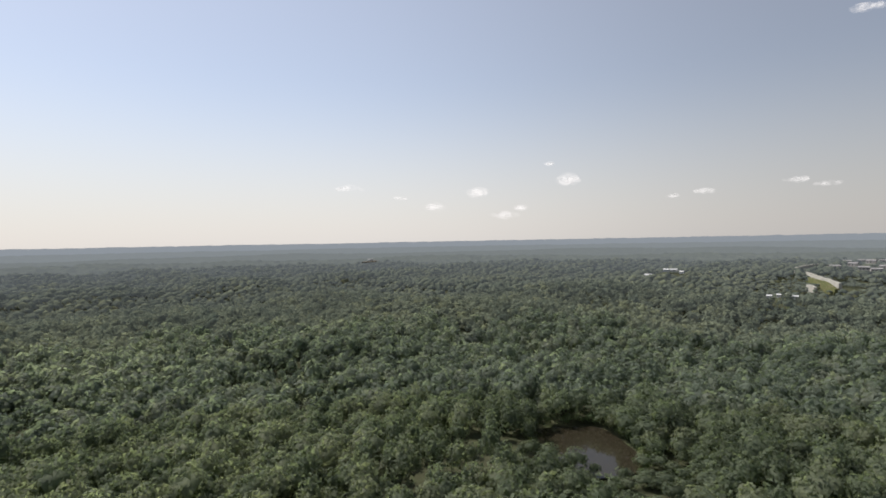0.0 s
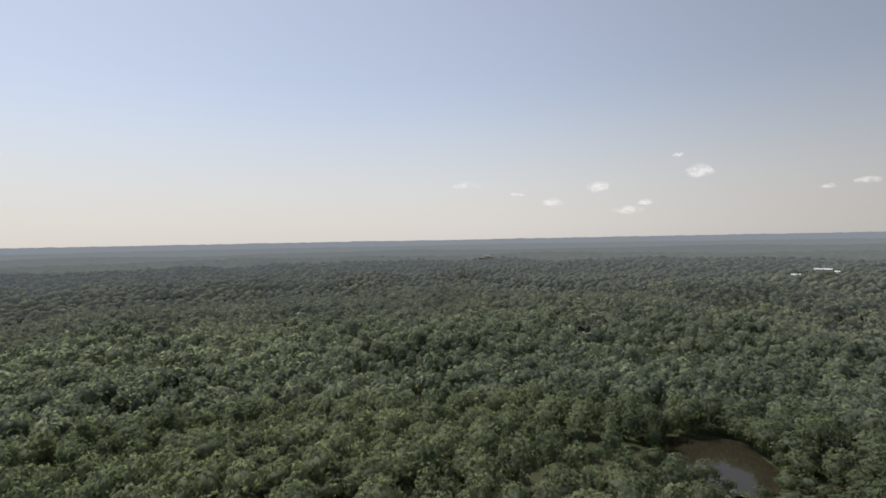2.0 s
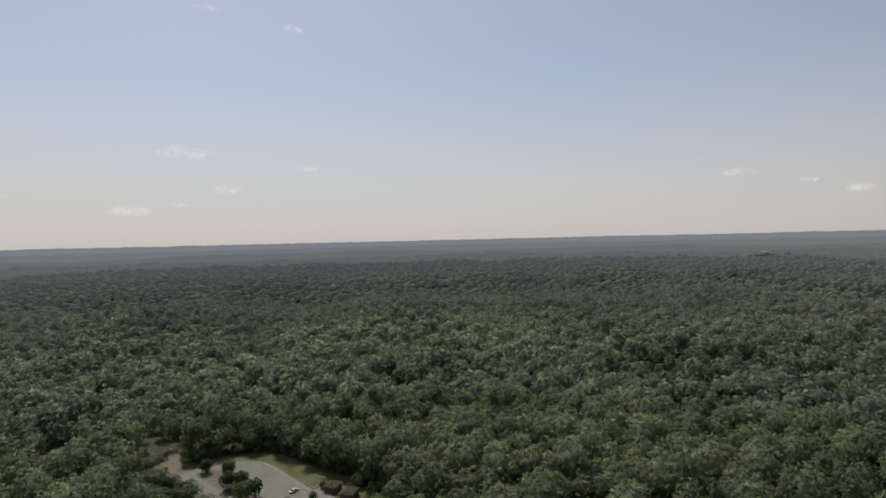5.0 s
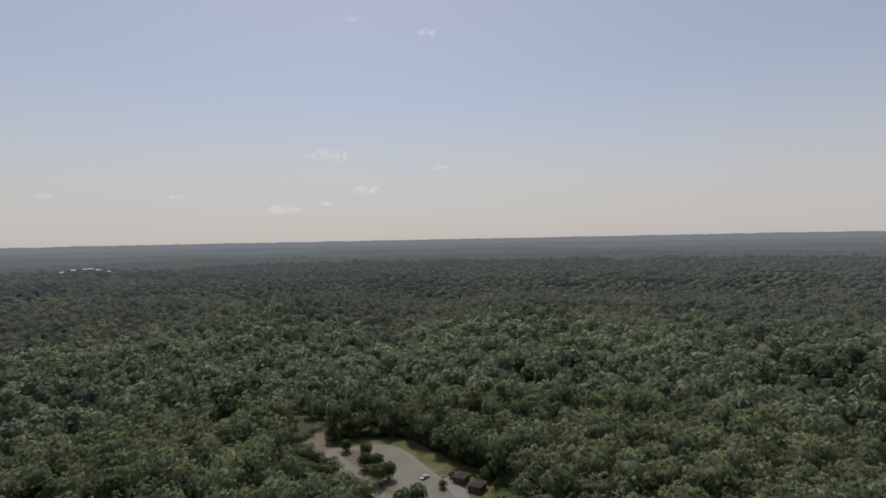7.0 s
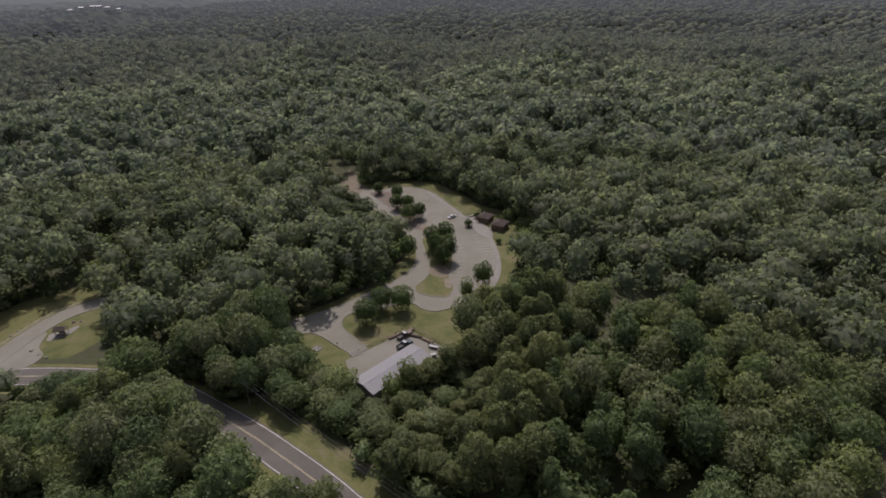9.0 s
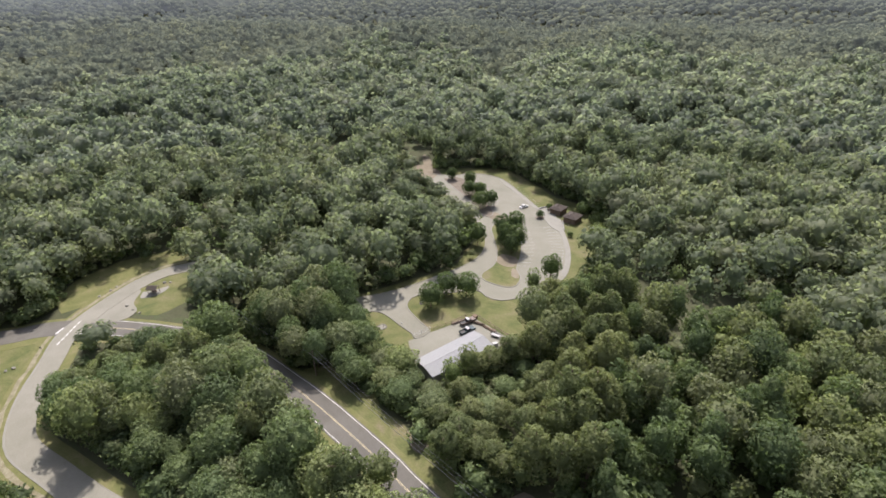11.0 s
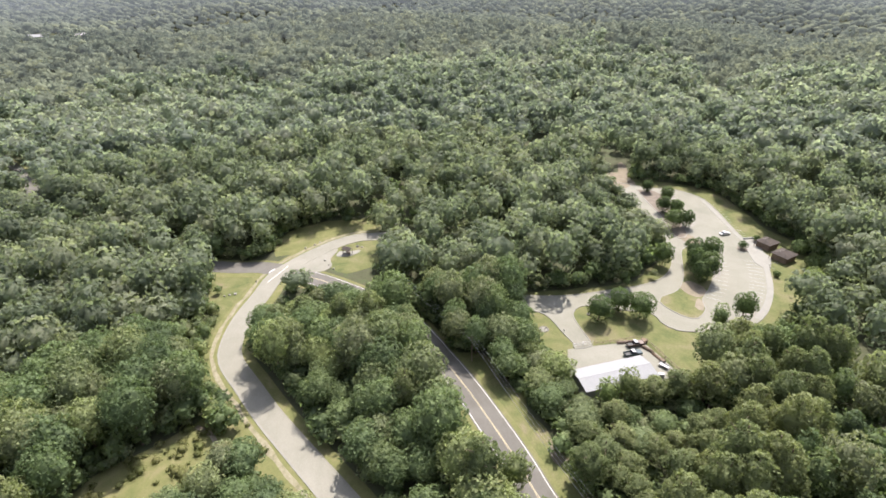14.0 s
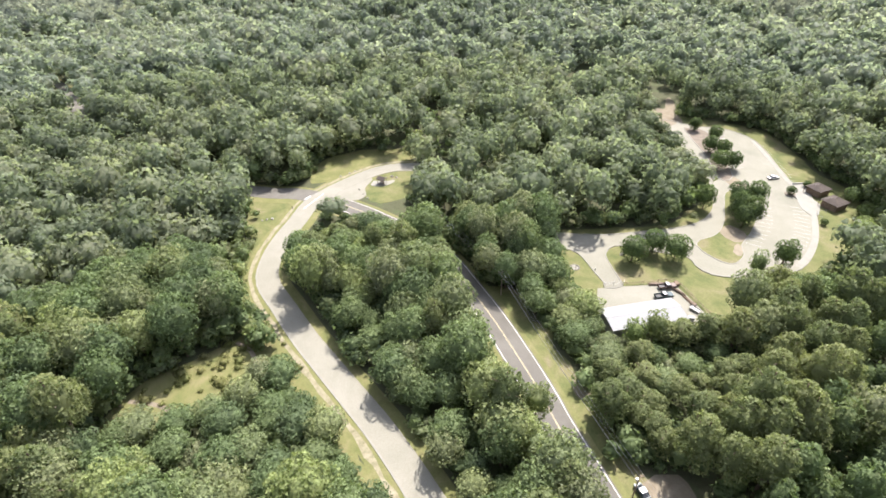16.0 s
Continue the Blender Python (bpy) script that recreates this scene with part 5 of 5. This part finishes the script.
def crate(x, y, turn, w, d, h, mat, label):
    ob = thing("crate", pose(x, y, 0.135, 0, 0, turn), label, "crate", "stored materials in the yard")
    for i in range(4):
        part("slat", box(bmesh.new(), -w / 2, -d / 2, i * h / 4 + 0.02, w / 2, -d / 2 + 0.03, (i + 0.85) * h / 4, 0.005), mat, ob)
        part("slat", box(bmesh.new(), -w / 2, d / 2 - 0.03, i * h / 4 + 0.02, w / 2, d / 2, (i + 0.85) * h / 4, 0.005), mat, ob)
    for s in (-1, 1):
        part("end", box(bmesh.new(), s * (w / 2 - 0.02) - 0.02, -d / 2 + 0.03, 0, s * (w / 2 - 0.02) + 0.02, d / 2 - 0.03, h), mat, ob)
    part("lid", box(bmesh.new(), -w / 2 - 0.03, -d / 2 - 0.03, h, w / 2 + 0.03, d / 2 + 0.03, h + 0.05, 0.01), mat, ob)


crate(-129.2, 73.0, 10, 1.6, 1.2, 1.0, M_WALLWOOD, "brown wooden crate at the yard's corner")
crate(-119.6, 74.6, 30, 1.5, 1.1, 0.9, M_BARK, "dark wooden crate beside the fence")
crate(-114.7, 75.6, 15, 1.2, 1.0, 0.9, M_CARWHITE, "white box at the end of the yard")
crate(-113.5, 71.5, 80, 1.6, 1.0, 1.1, M_CARWHITE, "white box behind the shed")
ob = thing("gate", pose(0, 0, 0.1), "grey steel swing gate across the yard entrance", "gate")
for gx, gy in ((-129.3, 50.4), (-129.9, 56.7), (-129.6, 53.5)):
    part("post", cyl(bmesh.new(), 0.07, 0.07, (gx, gy, 0), (gx, gy, 1.6), 8), M_STEEL, ob)
for z in (0.4, 0.9, 1.35):
    part("bar", cyl(bmesh.new(), 0.03, 0.03, (-129.3, 50.4, z), (-129.6, 53.5, z), 6), M_STEEL, ob)
    part("bar", cyl(bmesh.new(), 0.03, 0.03, (-129.6, 53.5, z), (-129.9, 56.7, z), 6), M_STEEL, ob)


# ---------------------------------------------------------------- stone ring, kiosk, signs
ob = thing("stone_ring", pose(-139.2, 43.4, 0.04), "ring of pale stones with a dark post on the lawn", "stone ring")
part("gravel", cyl(bmesh.new(), 1.35, 1.3, (0, 0, 0), (0, 0, 0.08), 20), M_STONE, ob, "pale gravel bed")
for i in range(16):
    a = i * 0.3927
    bm = bmesh.new()
    bmesh.ops.create_icosphere(bm, subdivisions=2, radius=0.27)
    for v in bm.verts:
        v.co *= 1 + 0.25 * noise.noise(v.co * 3 + Vector((i, 0, 0)))
    bmesh.ops.scale(bm, vec=(1, 0.8, 0.6), verts=bm.verts)
    bmesh.ops.translate(bm, vec=(1.45 * math.cos(a), 1.45 * math.sin(a), 0.12), verts=bm.verts)
    part("stone", bm, M_STONE, ob)
part("post", cyl(bmesh.new(), 0.09, 0.07, (0.35, 0.3, 0), (0.35, 0.3, 1.1), 8), M_DARK, ob, "dark post")

pad = tagged(part("pad", slab(bmesh.new(), [(-201.0, -28.5), (-200.6, -24.0), (-201.2, -19.6), (-198.2, -21.0), (-196.2, -24.6), (-197.0, -29.2)], -0.1, 0.12, 1.0), M_CONCRETE),
             "pale concrete pad on the small lawn", "concrete pad", kind="structure")
ob = thing("picnic_shelter", pose(-198.6, -24.6, 0.12, 0, 0, 60), "small dark-roofed picnic shelter on a concrete pad", "shelter")
for sx in (-1, 1):
    for sy in (-1, 1):
        part("post", box(bmesh.new(), sx * 1.5 - 0.08, sy * 1.1 - 0.08, 0, sx * 1.5 + 0.08, sy * 1.1 + 0.08, 2.3), M_POLE, ob)
part("roof", gable_roof(bmesh.new(), 3.4, 2.6, 2.25, 2.95, 0.3, 0.1), M_SHINGLE, ob, "dark shingle roof")
part("table", box(bmesh.new(), -0.9, -0.38, 0.70, 0.9, 0.38, 0.76, 0.01), M_POLE, ob)
for s in (-1, 1):
    part("bench", box(bmesh.new(), -0.9, s * 0.72 - 0.14, 0.42, 0.9, s * 0.72 + 0.14, 0.47, 0.01), M_POLE, ob)
    part("table_leg", box(bmesh.new(), s * 0.6 - 0.05, -0.7, 0, s * 0.6 + 0.05, 0.7, 0.42), M_POLE, ob)


def boulder(x, y, r):
    bm = bmesh.new()
    bmesh.ops.create_icosphere(bm, subdivisions=3, radius=r)
    for v in bm.verts:
        v.co *= 1 + 0.35 * noise.noise(v.co / r * 1.3 + Vector((x, y, 0)))
        v.co.z *= 0.6
    bmesh.ops.translate(bm, vec=(0, 0, r * 0.3), verts=bm.verts)
    ob = part("boulder", bm, M_STONE)
    ob.matrix_basis = pose(x, y, 0.03)
    tagged(ob, "pale weathered boulder on the grass", "boulder", "boulders")


for bx, by, br in ((-193.6, -33.6, 0.6), (-189.8, -31.6, 0.5), (-204.5, -21.0, 0.7), (-203.8, -19.0, 0.5), (-186.5, -29.4, 0.5), (-145.8, 60.6, 0.7), (-146.6, 61.8, 0.5),
                   (-172.0, -64.0, 0.6), (-171.6, -66.0, 0.5), (-171.0, -67.6, 0.4), (-208, -39.5, 0.5), (-205.5, -43.0, 0.5), (-210.0, -37.5, 0.4)):
    boulder(bx, by, br)

# stop bar and dashed crossing line where the two roads meet
def road_bar(a, b, wide):
    a, b = np.array(a), np.array(b)
    d = (b - a) / np.hypot(*(b - a))
    w = np.array([-d[1], d[0]]) * wide / 2
    bm = bmesh.new()
    bm.faces.new([bm.verts.new((*p, 0.168)) for p in (a - w, b - w, b + w, a + w)])
    bmesh.ops.recalc_face_normals(bm, faces=bm.faces)
    part("crossing_stripe", bm, M_WHITE, side, "white crossing stripe")


road_bar((-186.2, -54.6), (-189.0, -52.7), 0.6)
for i in range(6):
    u = np.array([-12.0, 5.9]) / 6
    p = np.array([-179.2, -53.5]) + u * i
    road_bar(p, p + u * 0.72, 0.42)


def post_sign(x, y, turn, mat, label):
    ob = thing("road_sign", pose(x, y, 0.05, 0, 0, turn), label, "road sign", "road signs")
    part("post", cyl(bmesh.new(), 0.04, 0.04, (0, 0, 0), (0, 0, 2.3), 6), M_STEEL, ob)
    part("plate", box(bmesh.new(), -0.35, -0.02, 1.6, 0.35, 0.02, 2.3, 0.02), mat, ob)


post_sign(-177.0, -57.2, 60, M_DARK, "dark road sign on a steel post")
post_sign(-176.6, -37.8, 30, M_DARK, "dark road sign on a steel post at the junction")
post_sign(-135.6, 49.0, 20, M_CARWHITE, "small pale sign on a post by the yard drive")


for trail in ([(-107.5, -58), (-104, -53), (-99, -50), (-95.5, -46)], [(-87.5, -79), (-86.5, -72), (-84, -66), (-83.5, -61)]):
    tagged(part("path", ribbon(bmesh.new(), spline(trail, 1.5), 0.6, -0.6, -0.1, 0.09), M_DIRT), "narrow sandy path through the meadow", "path", kind="structure")


# ---------------------------------------------------------------- power line
def power_pole(x, y, h, turn):
    ob = thing("power_pole", pose(x, y, 0, 0, 0, turn), "grey timber power pole with a crossarm beside the road", "power pole", "power poles")
    part("pole", cyl(bmesh.new(), 0.17, 0.11, (0, 0, -0.3), (0, 0, h), 10), M_POLE, ob)
    part("crossarm", box(bmesh.new(), -0.06, -1.1, h - 0.75, 0.06, 1.1, h - 0.6, 0.01), M_POLE, ob)
    for o in (-1.0, 0.0, 1.0):
        part("insulator", cyl(bmesh.new(), 0.05, 0.04, (0, o, h - 0.6), (0, o, h - 0.4), 8), M_STEEL, ob)
    part("transformer", cyl(bmesh.new(), 0.24, 0.24, (0.32, 0.0, h - 2.3), (0.32, 0.0, h - 1.5), 14), M_STEEL, ob, "grey transformer can")


POLES = [(-126.0, 17.8, 9.7), (-59.5, 38.2, 9.8), (-2, 60, 9.8), (-166, -4, 9.7)]
AIM = math.degrees(math.atan2(-20.5, -66.0))
for pxx, pyy, ph in POLES:
    power_pole(pxx, pyy, ph, AIM)
for i, j in ((0, 1), (1, 2), (0, 3)):
    a, b = Vector((*POLES[i][:2], POLES[i][2] - 0.4)), Vector((*POLES[j][:2], POLES[j][2] - 0.4))
    side_way = Vector((-(b - a).y, (b - a).x, 0)).normalized()
    for o, sag in ((-1.0, 0.9), (0.0, 0.9), (1.0, 0.9), (0.1, 1.2)):
        low = -1.6 if sag > 1 else 0.0
        bm = bmesh.new()
        last = None
        for s in range(17):
            t = s / 16
            p = a.lerp(b, t) + side_way * o + Vector((0, 0, low - sag * 4 * t * (1 - t)))
            if last is not None:
                cyl(bm, 0.022, 0.022, last, p, 4)
            last = p
        tagged(part("power_wire", bm, M_STEEL), "thin grey overhead power wire between poles", "wire", "power wires")

# the bare yard by the road: a parked dark car and a pale shed roof between the trees
sedan(pose(-61.0, 41.2, 0.06, 0, 0, 20), M_CARDARK, "dark car parked on the bare yard")


# ---------------------------------------------------------------- far houses, sheds and the bare road cut
def far_place(az, r):
    x, y = -r * math.sin(radians(az)), r * math.cos(radians(az))
    return x, y, float(hills(x, y))


def far_house(az, r, lx, ly, h, wall, roof, label, category="house", lift=0.0, turn=0.0):
    x, y, z = far_place(az, r)
    ob = thing("far_house" if category == "house" else "far_hall", pose(x, y, z + lift, 0, 0, az + turn), label, category, "far buildings")
    part("wall", walls(bmesh.new(), lx, ly, h, 0.4), wall, ob)
    part("roof", gable_roof(bmesh.new(), lx, ly, h, h + ly * 0.22, 0.6, 0.3), roof, ob)
    for i in range(max(2, int(lx / 5))):
        wx = -lx / 2 + (i + 0.5) * lx / max(2, int(lx / 5))
        part("window", box(bmesh.new(), wx - 0.7, -ly / 2 - 0.06, h * 0.4, wx + 0.7, -ly / 2, h * 0.75), M_GLASS, ob)


for az, r, w in ((-22.55, 1330, 13), (-23.25, 1340, 15), (-23.95, 1325, 9)):
    far_house(az, r, w, 9, 4, M_FARWHITE, M_FARWHITE, "long white hall in the far forest", "hall", turn=az * 40 % 24 - 12)
far_house(-20.9, 1330, 16, 9, 5, M_FARWHITE, M_FARWHITE, "white shed in the far forest", "hall")
for az, r, w in ((-30.45, 925, 5.5), (-31.25, 868, 6), (-32.0, 900, 5), (-32.55, 890, 6), (-33.25, 880, 7)):
    far_house(az, r, w, 5, 3.6, M_FARWHITE, M_FARWHITE, "small white house in a far clearing", "house")
for i, (az, r) in enumerate(((-37.4, 1570), (-38.1, 1430), (-38.9, 1410), (-39.5, 1545), (-37.0, 1975), (-37.9, 2050), (-38.6, 1625), (-39.4, 2045), (-36.1, 1415))):
    far_house(az, r, 19, 11, 8, M_HOUSE, M_HOUSEROOF, "tan apartment house on a far hill", "house", 13.0 if r > 1490 else 9.0, turn=(i % 3) * 15 - 15)
for az, r, w in ((85.3, 1600, 10), (85.9, 1610, 12), (86.35, 1600, 9), (87.2, 1620, 10), (84.5, 1600, 8), (88.0, 1620, 8)):
    far_house(az, r, w, 8, 6, M_FARWHITE, M_FARWHITE, "white house in the far forest", "house", 12.0 if r > 1490 else 0.0)
far_house(120.5, 960, 26, 12, 6, M_CARWHITE, M_ROOFMETAL, "long white roofed shed in the far forest", "hall")
far_house(117.5, 1000, 12, 9, 6, M_HOUSE, M_HOUSEROOF, "tan house in the far forest", "house")
far_house(7.8, 2240, 22, 14, 9, M_HOUSE, M_ROOFMETAL, "white hall far off in the haze", "hall", 10)

def far_bank(turns, half, low, high, label, mat=M_BANK):
    """A bare bank with sloping sides on a far hillside, along a line of turns and distances, running out at both ends."""
    line = spline([far_place(a, r)[:2] for a, r in turns], 25)
    bm = bmesh.new()
    z = hills(line[:, 0], line[:, 1])
    run = np.minimum(np.arange(len(line)), np.arange(len(line))[::-1])
    full = np.clip((run + 0.2) / 4.5, 0, 1)
    rows = []
    for off, up in ((half * 2.2, low), (half, high), (-half, high), (-half * 2.2, low)):
        rows.append([bm.verts.new((*p, h + low + (up - low) * e - (0 if up > low else 12))) for p, h, e in zip(beside(line, off), z, full)])
    for a, b in zip(rows, rows[1:]):
        for i in range(len(line) - 1):
            bm.faces.new((a[i], a[i + 1], b[i + 1], b[i]))
    for k in (0, -1):
        bm.faces.new([r[k] for r in rows])
    bmesh.ops.recalc_face_normals(bm, faces=bm.faces)
    tagged(part("far_road", bm, mat), label, "road", kind="structure")


far_bank([(-33.3, 1375), (-34.0, 1400), (-34.6, 1430), (-35.6, 1485)], 2.2, 19.5, 21, "pale bare road embankment on a far hillside")
far_bank([(-34.13, 1325), (-35.03, 1230), (-35.8, 1130), (-36.5, 1100)], 1.8, 15.5, 17.0, "pale bare road embankment on a far hillside")
far_bank([(-34.3, 1290), (-35.03, 1195), (-35.8, 1105), (-36.3, 1085)], 3.5, 9.5, 12.5, "grassy slope below a far road embankment", M_GRASS)
far_bank([(-34.2, 1135), (-34.5, 1115), (-34.75, 1100)], 2.0, 10, 12, "pale sandy bank in a far clearing")
tagged(part("far_clearing", ribbon(bmesh.new(), spline([far_place(8.6, 2200)[:2], far_place(7.0, 2190)[:2]], 20), 40, -20, 10, 14.5, True), M_DIRT),
       "bare reddish clearing far off", "clearing", kind="structure")


# ---------------------------------------------------------------- clouds
def cloud(az, el, wide, high, seed):
    """A loose heap of thin vapour puffs, wider than high, flat below."""
    g = np.random.default_rng(seed)
    dist = 4700.0
    c = (-dist * math.sin(radians(az)) * math.cos(radians(el)), dist * math.cos(radians(az)) * math.cos(radians(el)), 108 + dist * math.sin(radians(el)))
    v, f = ICO2
    f = f[v[f].mean(1)[:, 1] < -0.05]
    tris = []
    for i in range(9):
        u = g.uniform(-1, 1)
        q = high * g.uniform(0.30, 0.55) * (1 - 0.5 * abs(u))
        rough = 1 + 0.15 * g.normal(size=(len(v), 1)).clip(-1, 1)
        p = np.array([u * wide * 0.42, g.uniform(-0.3, 0.3) * wide * 0.3, high * g.uniform(-0.18, 0.28) * (1 - abs(u) * 0.6)])
        tris.append(soup(v * rough * [q * 2.0, q * 2.0, q] + p, f))
    ob = new("cloud", soup_mesh("cloud", np.concatenate(tris), None, M_CLOUD))
    ob.matrix_basis = pose(*c, 0, 0, az)
    return tagged(ob, "small thin white cumulus cloud low in the sky", "cloud", "clouds", "structure")


for i, row in enumerate(CLOUDS):
    cloud(*row, 40 + i)
